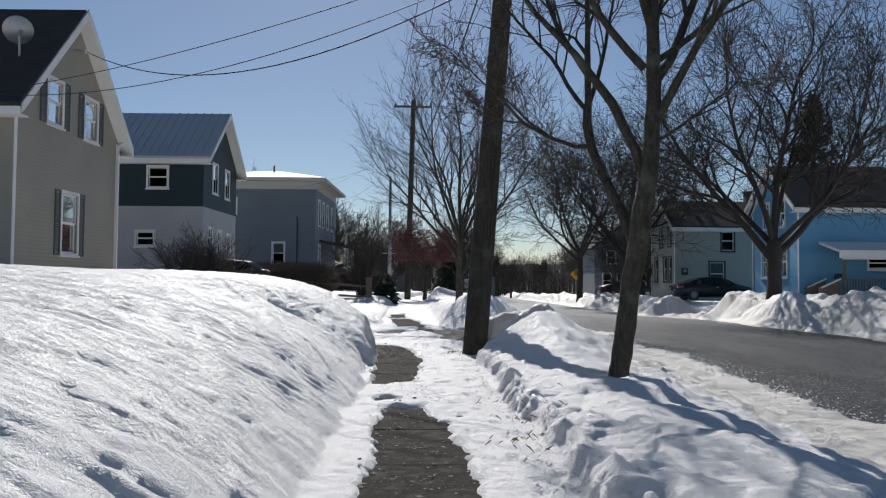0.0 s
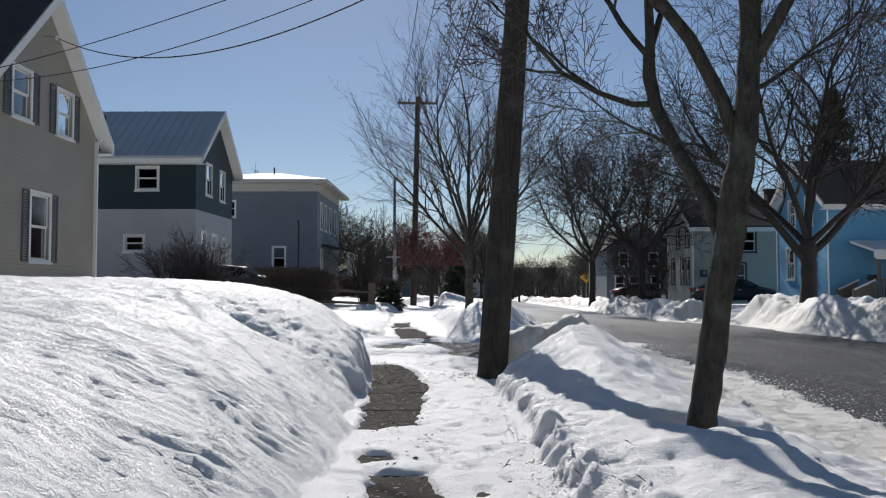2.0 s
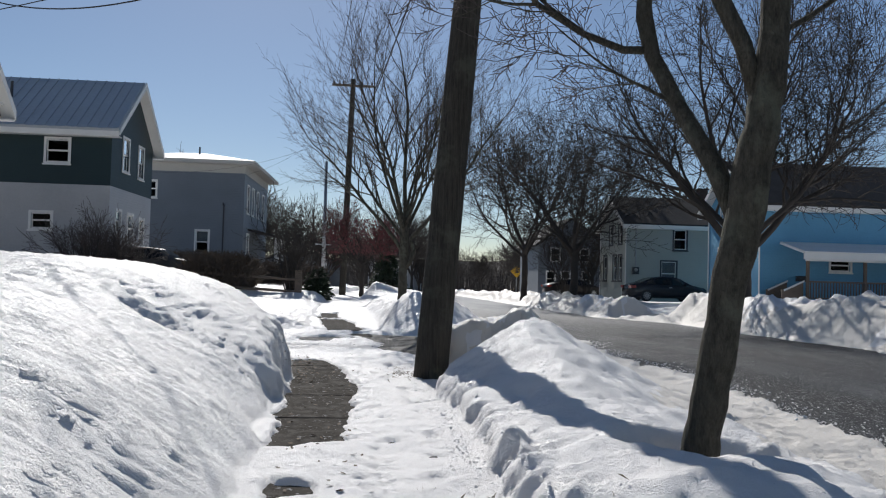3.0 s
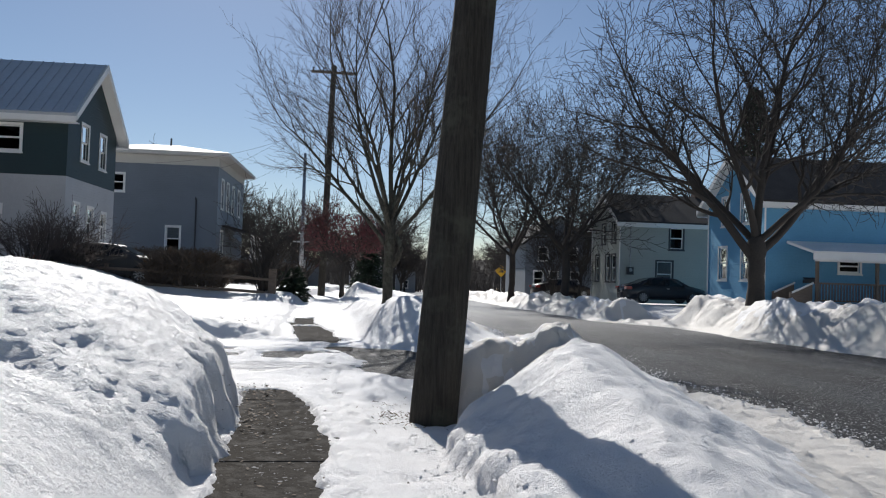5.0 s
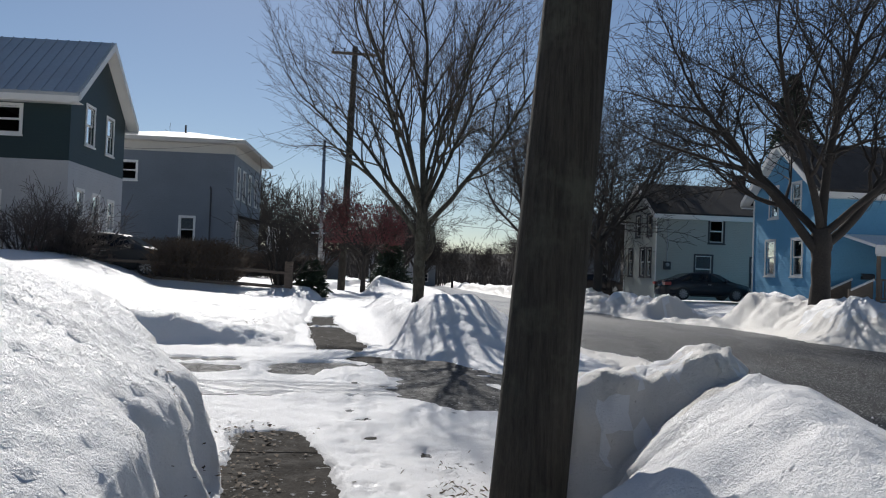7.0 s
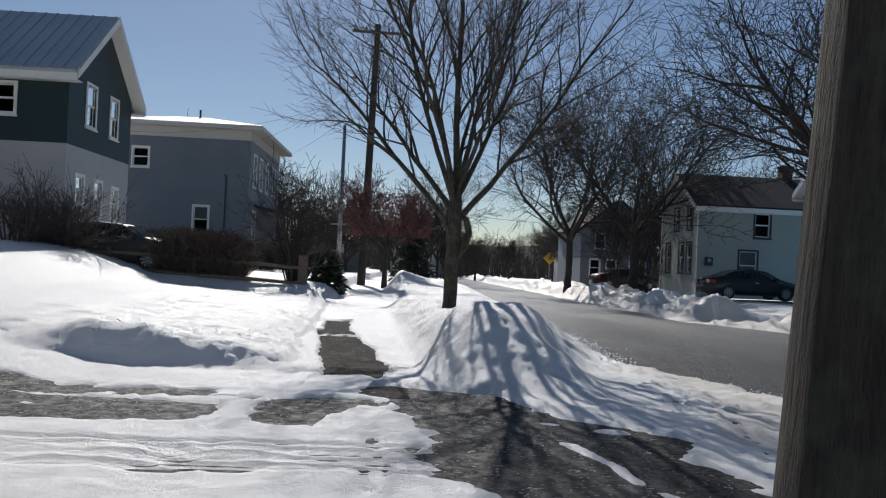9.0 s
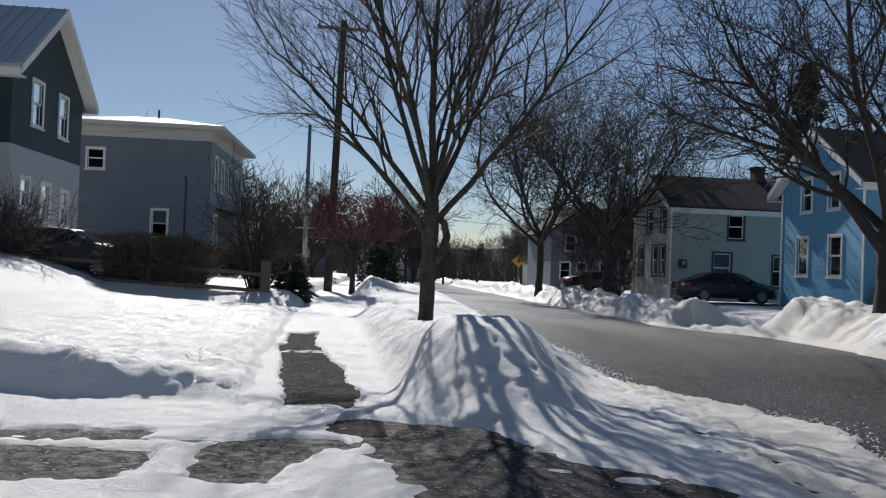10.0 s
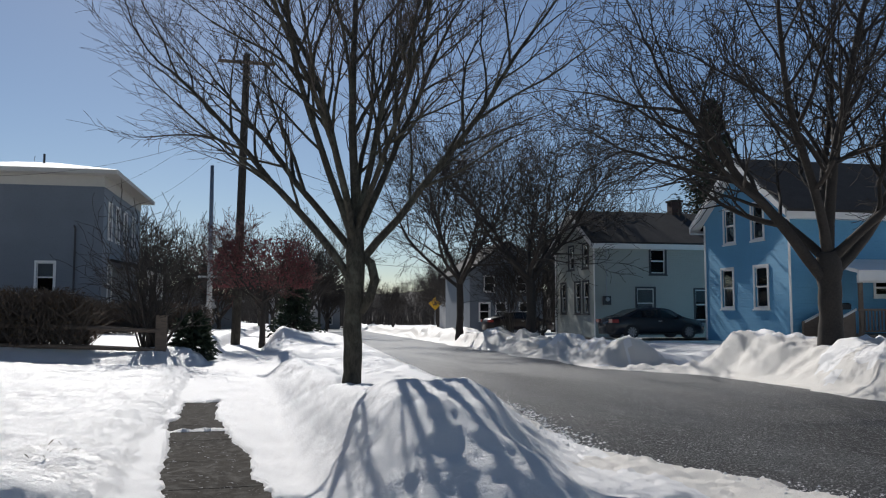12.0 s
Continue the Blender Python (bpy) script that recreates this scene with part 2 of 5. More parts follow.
class Build:
    """Vertices and faces of one mesh to be."""

    def __init__(self):
        self.v, self.f = [], []

    def quad(self, *p):
        k = len(self.v)
        self.v += [tuple(q) for q in p]
        self.f.append(tuple(range(k, k + len(p))))
        return self

    def box(self, x0, x1, y0, y1, z0, z1):
        k = len(self.v)
        self.v += [(x, y, z) for z in (z0, z1) for x, y in ((x0, y0), (x1, y0), (x1, y1), (x0, y1))]
        self.f += [tuple(k + i for i in f) for f in ((3, 2, 1, 0), (4, 5, 6, 7), (0, 1, 5, 4), (1, 2, 6, 5), (2, 3, 7, 6), (3, 0, 4, 7))]
        return self

    def prism(self, ring, offset):
        """A flat outline pushed along offset."""
        k, c = len(self.v), len(ring)
        self.v += [tuple(p) for p in ring] + [tuple(Vector(p) + Vector(offset)) for p in ring]
        self.f += [tuple(range(k + c - 1, k - 1, -1)), tuple(range(k + c, k + 2 * c))]
        self.f += [(k + i, k + (i + 1) % c, k + c + (i + 1) % c, k + c + i) for i in range(c)]
        return self

    def tube(self, pts, radii, sides=8, cap=True):
        k, c = len(self.v), len(pts)
        pts = [Vector(p) for p in pts]
        side = None
        for i, p in enumerate(pts):
            d = (pts[min(i + 1, c - 1)] - pts[max(i - 1, 0)]).normalized()
            side = (d.orthogonal() if side is None else side - d * side.dot(d)).normalized()
            up = d.cross(side)
            for s in range(sides):
                a = 2 * math.pi * s / sides
                self.v.append(tuple(p + radii[i] * (math.cos(a) * side + math.sin(a) * up)))
        for i in range(c - 1):
            for s in range(sides):
                a, b = k + i * sides + s, k + i * sides + (s + 1) % sides
                self.f.append((a, b, b + sides, a + sides))
        if cap:
            self.f += [tuple(range(k + sides - 1, k - 1, -1)), tuple(k + (c - 1) * sides + s for s in range(sides))]
        return self

    def mesh(self, name, material, smooth=False):
        return mesh_of(name, self.v, self.f, material, smooth)


def part(name, build, material, parent, label="", smooth=False):
    data = build if isinstance(build, bpy.types.Mesh) else build.mesh(name, material, smooth)
    ob = new(name, data)
    ob.parent = parent
    return tagged(ob, label)


def thing(name, label, category, group="", kind="", at=(0, 0, 0), turn=0.0):
    ob = new(name)
    ob.matrix_world = pose(*at, 0, 0, turn)
    ob.empty_display_size = 0.2
    return tagged(ob, label, category, group, kind)


# ---- noise on arrays ----
def hashed(ix, iy, seed):
    h = (ix.astype(np.int64) * 374761393 + iy.astype(np.int64) * 668265263 + seed * 1442695041) & 0xFFFFFFFF
    h = ((h ^ (h >> 13)) * 1274126177) & 0xFFFFFFFF
    return ((h ^ (h >> 16)) & 0xFFFF) / 65535.0


def vnoise(x, y, seed=0):
    """Value noise, -1 to 1."""
    x, y = np.asarray(x, float), np.asarray(y, float)
    ix, iy = np.floor(x), np.floor(y)
    u, v = x - ix, y - iy
    u, v = u * u * (3 - 2 * u), v * v * (3 - 2 * v)
    a, b, c, d = (hashed(ix + i, iy + j, seed) for j in (0, 1) for i in (0, 1))
    return 2 * ((a * (1 - u) + b * u) * (1 - v) + (c * (1 - u) + d * u) * v) - 1


def fbm(x, y, octaves=4, seed=0):
    return sum(vnoise(x * 2**o, y * 2**o, seed + o) * 0.5**o for o in range(octaves))


def smooth(a, b, x):
    t = np.clip((np.asarray(x, float) - a) / (b - a), 0, 1)
    return t * t * (3 - 2 * t)


# ---- the lie of the land ----
def walk_left(y):
    """x of the sidewalk's left edge."""
    return -0.55 - 0.05 * np.minimum(y, 40.0)


def road_middle(y):
    return 7.7 + 0.035 * np.maximum(np.asarray(y, float) - 25, 0)


def road_z(x, y):
    return -0.10 - 0.02 * (np.asarray(x, float) - 3.3) - 0.0135 * np.maximum(np.asarray(y, float) - 20, 0) + 0.0 * x


def base_z(x, y):
    """The ground under the snow."""
    x, y = np.asarray(x, float), np.asarray(y, float)
    left = -0.0135 * np.maximum(y - 45, 0)
    right = road_z(np.clip(x, 2, 13), y)
    z = left + (right - left) * smooth(2.3, 3.8, x)
    z = z + 0.55 * smooth(12.0, 15.5, x - road_middle(y) + 7.7)
    return z


def bare(x, y):
    """1 where the sidewalk is free of snow."""
    n = 0.055 * fbm(x * 2.3, y * 1.6, 3, 5) + 0.022 * vnoise(x * 9, y * 8, 9) + 0.012 * vnoise(x * 21, y * 19, 10)
    out = np.zeros_like(x)
    # each patch: its ends, then rows of (y, left edge, right edge)
    for y0, y1, rows in ((-3.0, 7.35, ((-3, -0.38, 0.45), (4.25, -0.49, 0.18), (5.35, -0.51, 0.08), (6.55, -0.58, -0.08), (7.25, -0.60, -0.22))),
                         (7.62, 7.90, ((7, -0.68, -0.46), (8, -0.68, -0.48))),
                         (8.95, 11.15, ((8.9, -0.80, -0.42), (9.5, -0.87, -0.36), (10.6, -0.94, -0.36), (11.2, -0.98, -0.45))),
                         (11.1, 14.3, ((11.1, -1.0, -0.42), (11.8, -1.0, -0.37), (12.9, -1.12, -0.55), (13.8, -1.26, -0.76), (14.3, -1.32, -0.92))),
                         (19.9, 24.25, ((19.9, -1.14, -0.52), (20.9, -1.30, -0.56), (22.8, -1.50, -0.82), (24.2, -1.64, -1.05))),
                         (24.42, 27.3, ((24.4, -1.72, -1.10), (25.5, -1.74, -1.24), (27.3, -1.85, -1.36)))):
        ys_, ls, rs = zip(*rows)
        left, right = np.interp(y, ys_, ls), np.interp(y, ys_, rs)
        edge = np.minimum(np.minimum(x - left, right - x), 0.6 * np.minimum(y - y0, y1 - y))
        out = np.maximum(out, smooth(-0.045, 0.045, edge + n))
    return out


def drive_bare(x, y):
    """1 where the driveway's asphalt shows."""
    n = 0.35 * fbm(x * 1.1, y * 1.8, 3, 21) + 0.14 * vnoise(x * 6, y * 8, 22) + 0.09 * vnoise(x * 14, y * 15, 28)
    left = np.interp(y, (15.3, 16.3, 17.4, 18.3, 19.05), (0.35, -0.10, -0.11, -0.30, -0.56))
    right = np.interp(y, (15.3, 16.42, 17.55, 18.04, 19.34), (2.1, 1.76, 1.57, 1.10, 0.50))
    apron = np.minimum(np.minimum(x - left, right - x), np.minimum(y - 15.3, 19.2 - y))
    slush = smooth(0.22, 0.0, np.abs(y - 17.45 - 0.35 * vnoise(x * 1.3, 0 * x, 23))) * smooth(-0.2, 0.5, vnoise(x * 2.2, y * 3.1, 25))
    arc = smooth(0.10, 0.03, np.abs(x - 1.02 - 0.30 * (16.6 - y) - 0.05 * vnoise(y * 2, 0 * y, 26))) * smooth(17.3, 16.9, y)
    apron = smooth(-0.14, 0.16, apron + 0.4 * n + 0.05) * (1 - 0.9 * slush) * (1 - 0.8 * arc)
    strip = smooth(-0.08, 0.08, np.minimum(np.minimum(18.85 - y, y - 18.35), -1.9 - x) + 0.55 * n)
    strip = np.maximum(strip, smooth(-0.06, 0.06, np.minimum(np.minimum(18.55 - y, y - 18.32), -0.55 - x) + 0.35 * n))
    strip = np.maximum(strip, smooth(-0.06, 0.06, np.minimum(np.minimum(18.45 - y, y - 17.35), np.minimum(-0.85 - x - 0.35 * (18.0 - y), x + 1.55)) + 0.2 * n))
    strip2 = smooth(-0.08, 0.08, np.minimum(np.minimum(18.25 - y, y - 17.3), -1.88 - x) + 0.3 * n)
    islands = smooth(0.35, 0.7, vnoise(x * 1.4 + 3, y * 2.8, 27))
    ruts = np.zeros_like(x)
    for at, wide in ((16.70, 0.045), (16.54, 0.03), (16.44, 0.03), (16.33, 0.03), (16.22, 0.03), (16.11, 0.03), (16.0, 0.03)):
        ruts = np.maximum(ruts, smooth(wide, wide * 0.4, np.abs(y - at - 0.03 * x - 0.02 * vnoise(x * 2, 0 * x + at, 24))))
    return np.clip(np.maximum(apron, np.maximum(strip, strip2) * (1 - 0.7 * islands) * smooth(-9, -7, x)) + 0.7 * ruts * smooth(0.4, -0.3, x), 0, 1)


def road_left(y):
    return 4.05 - 1.2 * smooth(20.0, 22.8, y) + road_middle(y) - 7.7 + 0.22 * fbm(y * 0.5, 0 * y, 3, 31) - 0.9 * smooth(36, 50, y)


def road_right(y):
    return 11.35 - 2.0 * smooth(36.5, 40.0, y) + road_middle(y) - 7.7 + 0.3 * fbm(y * 0.4, 0 * y + 5, 3, 33)


def foot_marks(x, y):
    """Dents trodden along the sidewalk, and paw marks."""
    out = np.zeros_like(x)
    rnd = random.Random(77)
    for k in range(46):
        py = 4.0 + k * 0.36 + rnd.uniform(-0.15, 0.15)
        px = walk_left(py) + 1.05 + (0.16 if k % 2 else -0.12) + rnd.uniform(-0.1, 0.1)
        rows = np.abs(y[:, 0] - py) < 0.4
        if rows.any():
            sx, sy = x[rows], y[rows]
            out[rows] = np.maximum(out[rows], smooth(1.25, 0.7, np.hypot((sx - px) / 0.055, (sy - py) / 0.10)))
    for k in range(90):
        py = rnd.uniform(7.3, 17.5)
        px = walk_left(py) + 0.80 + rnd.choice((-0.07, 0.07)) + rnd.gauss(0, 0.05)
        rows = np.abs(y[:, 0] - py) < 0.2
        if rows.any():
            sx, sy = x[rows], y[rows]
            out[rows] = np.maximum(out[rows], 0.8 * smooth(1.25, 0.6, np.hypot((sx - px) / 0.045, (sy - py) / 0.055)))
    return out


def snow_z(x, y):
    """The top of the snow; it dips under the paving where that lies bare."""
    x, y = np.asarray(x, float), np.asarray(y, float)
    xl = walk_left(y)
    d = xl - x + 0.08 * fbm(x * 0.8, y * 1.6, 3, 40)          # metres left of the sidewalk
    ground = base_z(x, y)
    thin = 0.035 + 0.018 * fbm(x * 2.2, y * 2.2, 4, 41) + 0.008 * vnoise(x * 13, y * 13, 42)
    thin = thin - 0.012 * smooth(14.5, 15.5, y) * smooth(19.4, 18.8, y)
    u = x - 0.9 * (1 - np.exp(-np.maximum(d, 0) / 0.6))          # follows the steep face down
    wave = y * 7.4 - u * 1.6 + 0.9 * vnoise(u * 2.4, y * 2.1, 43) + 0.5 * vnoise(u * 5.6, y * 5.0, 143)
    saw = wave - np.floor(wave)
    saw = np.minimum(saw / 0.30, 1) * (1 - np.maximum(saw - 0.30, 0) / 0.70)
    patchy = np.clip(0.72 + 0.45 * vnoise(u * 3.4 + 7, y * 5.6, 44), 0.35, 1.05)
    crust = smooth(7.5, 10.5, y) * smooth(16, 14.5, y)                                # coarser, icier crust towards the driveway
    cups = 0.037 * (1 - 0.82 * crust) * (saw - 0.45) * patchy + 0.006 * vnoise(u * 4.5, y * 5.0, 45) + (0.006 - 0.003 * crust) * vnoise(u * 9, y * 12, 147) + (0.005 + 0.008 * crust) * vnoise(u * 17, y * 18, 145) + 0.016 * crust * vnoise(u * 29, y * 31, 146)
    broad = 0.04 * fbm(x * 0.35, y * 0.35, 3, 46)
    h = thin.copy()
    # the tall bank on the lawn before the driveway
    d = d + 0.06 * smooth(10.2, 11.6, y) + (0.02 * vnoise(x * 4, y * 5, 150) + 0.008 * vnoise(x * 11, y * 12, 151)) * smooth(8.5, 10.5, y) * smooth(14, 13, y)
    reach = 1.30 - 0.68 * smooth(9.8, 11.8, y)
    inside = smooth(-0.02, 0.04, d)
    end = 13.35 + 0.10 * fbm(x * 0.9, 0 * x, 2, 48) + 0.55 * smooth(0.2, 0.8, d)
    cut = 0.44 * smooth(9.9, 11.6, y) * smooth(-0.05, 0.16, d + 0.05 * vnoise(y * 2.2, 0 * y, 50) + 0.012 * vnoise(y * 8, x * 8, 153))
    bank = (1.20 + 0.02 * d + broad) * (1 - np.exp(-np.maximum(d, 0) / reach)) + inside * (0.05 + cups * smooth(0.0, 0.25, d)) + cut * np.exp(-np.maximum(d, 0) / 0.35)
    scoop = np.exp(-(((x + 2.12) / 0.40) ** 2 + ((y - 10.6 + 0.30 * (x + 2.12)) / 0.15) ** 2))
    bank = bank - 0.12 * scoop
    bank = bank * smooth(0.0, 0.30, end - y + 0.08 * vnoise(x * 3, y * 3, 49))
    # the driveway climbs to the left
    climb = 0.11 * np.maximum(-x - 3.5, 0) * smooth(12, 14, y) * smooth(45, 30, y)
    h = np.maximum(h, bank)
    # the lawn past the driveway, with a step at its near edge
    d2 = np.maximum(d - 0.0, 0)
    near = 19.55 + 0.2 * smooth(0, 3, d) + 0.3 * fbm(x * 0.5, 0 * x, 2, 52)
    step = np.clip((y - near) / (0.6 + 1.3 * np.maximum(d - 2.4, 0)), 0, 1)
    step = step * step * (3 - 2 * step)
    ridge = (0.20 * np.exp(-((y - near - 0.75) / 0.45) ** 2) * smooth(0.2, 2.1, d) * smooth(4.2, 2.4, d) + 0.03 * np.exp(-((y - near - 0.9) / 0.6) ** 2) * smooth(3, 5, d))
    lawn = (0.07 + 0.16 * smooth(0, 0.7, d2) + 0.05 * np.maximum(d - 2.2, 0) + cups * 1.5 + 0.022 * fbm(x * 2.5, y * 2.5, 3, 152) + broad * 0.6) * smooth(0, 0.25, d2) * step + ridge * smooth(0, 0.25, d2)
    second = smooth(33.0, 33.4, y) * smooth(35.3, 34.8, y)     # the next driveway
    lawn = lawn * (1 - second * 0.75)
    verge = 0.22 * smooth(35.1, 36.2, y) * smooth(0.0, 0.8, d2 + 0.3)
    h = np.maximum(h, lawn + verge)
    h = np.maximum(h, climb + thin * 0.6)
    # houses stand on higher ground
    h = np.maximum(h, (1.35 + 0.0 * x) * smooth(9.0, 11.4, -x) * smooth(12.4, 11.4, y) + 1.35 * smooth(4.5, 11.3, -x) ** 1.3 * smooth(20.0, 26.0, y))
    # ploughed bank between sidewalk and road, before the driveway
    lump = 0.085 * fbm(x * 1.3 + y * 0.4, y * 1.5 - x * 0.5, 2, 55) + 0.026 * vnoise(x * 5, y * 5, 56) + 0.022 * vnoise(x * 10, y * 10, 157) + 0.014 * vnoise(x * 19, y * 19, 57)
    chunks = 0.03 * vnoise(x * 4.6, y * 4.2, 158) + 0.045 * vnoise(x * 9, y * 8, 159) + 0.035 * vnoise(x * 15, y * 14, 163)
    foot = 0.74 - 0.04 * np.maximum(y - 5, 0) + 0.34 * np.maximum(y - 11.2, 0) + 0.09 * vnoise(y * 1.3, 0 * y, 58) + 0.07 * vnoise(y * 4.5, 0 * y, 59) + 0.04 * vnoise(y * 11, x * 3, 60)
    s = x - foot
    high = 0.20 + 0.04 * smooth(5, 8, y) + 0.53 * smooth(8.5, 12.6, y)
    b1 = (0.13 * smooth(-0.02, 0.10, s) + (high - 0.11) * np.clip(s / 0.85, 0, 1) ** 0.8 * (s > 0)) * (1 - smooth(1.25, 3.1, x)) + lump * smooth(0.0, 0.2, s) * smooth(3.2, 2.0, x) * 0.55 + chunks * smooth(-0.04, 0.06, s) * smooth(0.5, 0.2, s) * (1 - 0.6 * smooth(8, 10, y))
    b1 = b1 * smooth(13.4, 12.7, y)
    pile = (0.54 + 0.20 * smooth(0.9, 1.7, x)) * smooth(0.50, 0.75, x) * smooth(2.30, 1.60, x) * smooth(12.50, 12.85, y + 0.15 * (x - 1.2) + 0.10 * vnoise(x * 4, y * 4, 62)) * smooth(13.9, 13.05, y)
    pile = pile + (lump * 0.8 + 0.8 * chunks) * smooth(0.1, 0.5, pile)
    b1 = np.maximum(b1, pile)
    # the bank past the driveway
    s2 = x - (walk_left(y) + 1.40)
    tall = (0.74 - 0.27 * smooth(21.2, 24.5, y) - 0.12 * smooth(25, 31, y)) * smooth(18.95, 20.7, y + 0.12 * fbm(x * 1.5, y, 2, 61) + 0.2 * (x - 0.8) * (x < 0.8)) * smooth(33.2, 32.0, y)
    edge = 1.95 + 0.8 * smooth(19.4, 24.0, y)
    b2 = tall * smooth(-0.05, 0.75, s2) * smooth(edge, edge - 1.15, x) + (0.7 * lump + 0.08 * chunks) * smooth(0.05, 0.4, s2) * smooth(edge + 0.1, edge - 0.5, x) * smooth(18.7, 19.6, y) * smooth(33.2, 32.4, y)
    # the verge by the small red tree
    s3 = x - (walk_left(y) + 1.4)
    b3 = (0.28 + 0.55 * np.exp(-(((x + 0.9) / 1.6) ** 2 + ((y - 43.5) / 3.2) ** 2))) * smooth(0, 0.9, s3) * smooth(3.0, 1.2, x - road_middle(y) + 7.7) * smooth(35.2, 36.4, y) + lump * 0.9 * smooth(0, 0.9, s3) * smooth(2.6, 1.5, x) * smooth(35.4, 36.6, y)
    h = h + np.maximum(np.maximum(b1, b2), b3)
    # melt hollow round the trunk in the bank
    r = np.hypot((x - 1.80) / 1.35, y - 8.02)
    h = h - (0.30 * smooth(0.50, 0.26, r) - 0.015 * np.exp(-((r - 0.46) / 0.09) ** 2)) * smooth(0.05, 0.15, h)
    # footprints on the packed strip
    h = h - 0.03 * foot_marks(x, y)
    # far side of the road
    q = x - road_right(y)
    crest = 0.98 + 0.22 * fbm(y * 0.33, 0 * y, 3, 63) - 0.5 * smooth(0.3, 0.8, vnoise(y * 0.12, 0 * y + 3, 64)) * smooth(50, 60, y)
    crest = crest * (1 - smooth(36.4, 37.6, y) * smooth(40.6, 39.6, y)) * (1 - 0.8 * smooth(47.0, 48.5, y) * smooth(52, 50.5, y))
    wide = 1.5
    b4 = np.maximum(crest, 0.05) * smooth(-0.05, wide, q) * (1 - 0.75 * smooth(wide, wide + 2.4, q)) * (1 - smooth(5.0, 8.0, q)) + (lump * 1.2 + 0.08 * fbm(x * 1.8, y * 0.9, 3, 160) + 0.09 * vnoise(x * 3.4, y * 2.2, 161) + 0.055 * vnoise(x * 6.1, y * 4.7, 162)) * smooth(0.1, 0.8, q) * smooth(4.2, 2.5, q)
    h = np.where(q > -0.3, np.maximum(thin * smooth(-0.05, 0.1, q), b4), h)
    # the churned strip along the road
    churned = smooth(1.9, 2.5, x) * smooth(5.2, 4.6, x) * smooth(3, 5, y) * smooth(32, 28, y)
    h = h + churned * (0.022 * fbm(x * 6, y * 4.5, 3, 164) + 0.014 * vnoise(x * 19, y * 17, 165))
    # bare paving
    margin = 0.10 * fbm(x * 1.7, y * 0.7, 4, 66) + 0.05 * vnoise(x * 8, y * 8, 67)
    on_road = smooth(-0.02, 0.14, np.minimum(x - road_left(y), road_right(y) - x) + margin)
    h = h - on_road * 0.16
    h = h - 0.12 * bare(x, y) * smooth(0.14, 0.08, h) - 0.075 * drive_bare(x, y) * smooth(0.16, 0.09, h)
    return ground + h


def spaced(*stretches):
    """Grid lines: (start, end, spacing) one after the other."""
    return np.unique(np.concatenate([np.linspace(a, b, max(2, int(round((b - a) / s)) + 1)) for a, b, s in stretches]).round(4))


def sheet(name, xs, ys, z_of, material, parent=None, rough=0.0):
    X, Y = np.meshgrid(xs, ys)
    Z = z_of(X, Y)
    if rough:      # steep faces are pitted sideways too
        zy, zx = np.gradient(Z, ys, xs)
        steep = rough * smooth(0.7, 2.2, np.hypot(zx, zy)) * (np.abs(X) < 5)
        X, Y = (X + steep * (vnoise(Y * 9, Z * 11, 93) + 0.6 * vnoise(Y * 22, Z * 25, 94)), Y + steep * (vnoise(X * 9 + 5, Z * 11, 95) + 0.6 * vnoise(X * 22, Z * 25, 96)))
    me = bpy.data.meshes.new(name)
    n, m = len(xs), len(ys)
    i = np.arange(n * m).reshape(m, n)
    quads = np.stack([i[:-1, :-1], i[:-1, 1:], i[1:, 1:], i[1:, :-1]], -1).reshape(-1, 4)
    me.vertices.add(n * m)
    me.vertices.foreach_set("co", np.stack([X, Y, Z], -1).ravel())
    me.loops.add(quads.size)
    me.loops.foreach_set("vertex_index", quads.ravel())
    me.polygons.add(len(quads))
    me.polygons.foreach_set("loop_start", np.arange(0, quads.size, 4))
    me.polygons.foreach_set("use_smooth", np.ones(len(quads), bool))
    me.update(calc_edges=True)
    me.validate()
    me.materials.append(material)
    ob = new(name, me)
    ob.parent = parent
    return ob, X, Y


xs = spaced((-400, -60, 60), (-60, -14, 2.5), (-14, -5, 0.22), (-5, -3.6, 0.07), (-3.6, -2.4, 0.05), (-2.4, 3.2, 0.036), (3.2, 5.2, 0.08), (5.2, 10.5, 0.5), (10.5, 15.0, 0.09), (15, 30, 0.8), (30, 80, 5), (80, 420, 60))
ys = spaced((-60, 0, 4), (0, 2, 0.25), (2, 9, 0.025), (9, 14, 0.033), (14, 22, 0.045), (22, 34, 0.08), (34, 56, 0.16), (56, 90, 0.7), (90, 200, 4), (200, 900, 60))
ground, GX, GY = sheet("ground", xs, ys, snow_z, SNOW, rough=0.045)
ground.data.materials.append(SNOW_DIRTY)
cx, cy = (GX[:-1, :-1] + GX[1:, 1:]) / 2, (GY[:-1, :-1] + GY[1:, 1:]) / 2
sandy = (cx > 2.55 + 0.35 * fbm(cx * 1.5, cy * 1.5, 3, 70)) & (cx < 5.2 + cy * 0.05) & (cy < 70)
sandy |= (cx > 0.6) & (cx < 2.4) & (cy > 12.5) & (cy < 14.2) & (vnoise(cx * 3, cy * 3, 72) + vnoise(cx * 9, cy * 9, 73) > -0.45)
sandy |= (cx > road_right(cy) - 1) & (cx < road_right(cy) + 2.0 + 1.6 * fbm(cx * 0.8, cy * 0.8, 4, 71))
ground.data.polygons.foreach_set("material_index", sandy.ravel().astype(np.int32))
tagged(ground, "white crusted snow banks over lawns and verges", "snow", kind="structure")

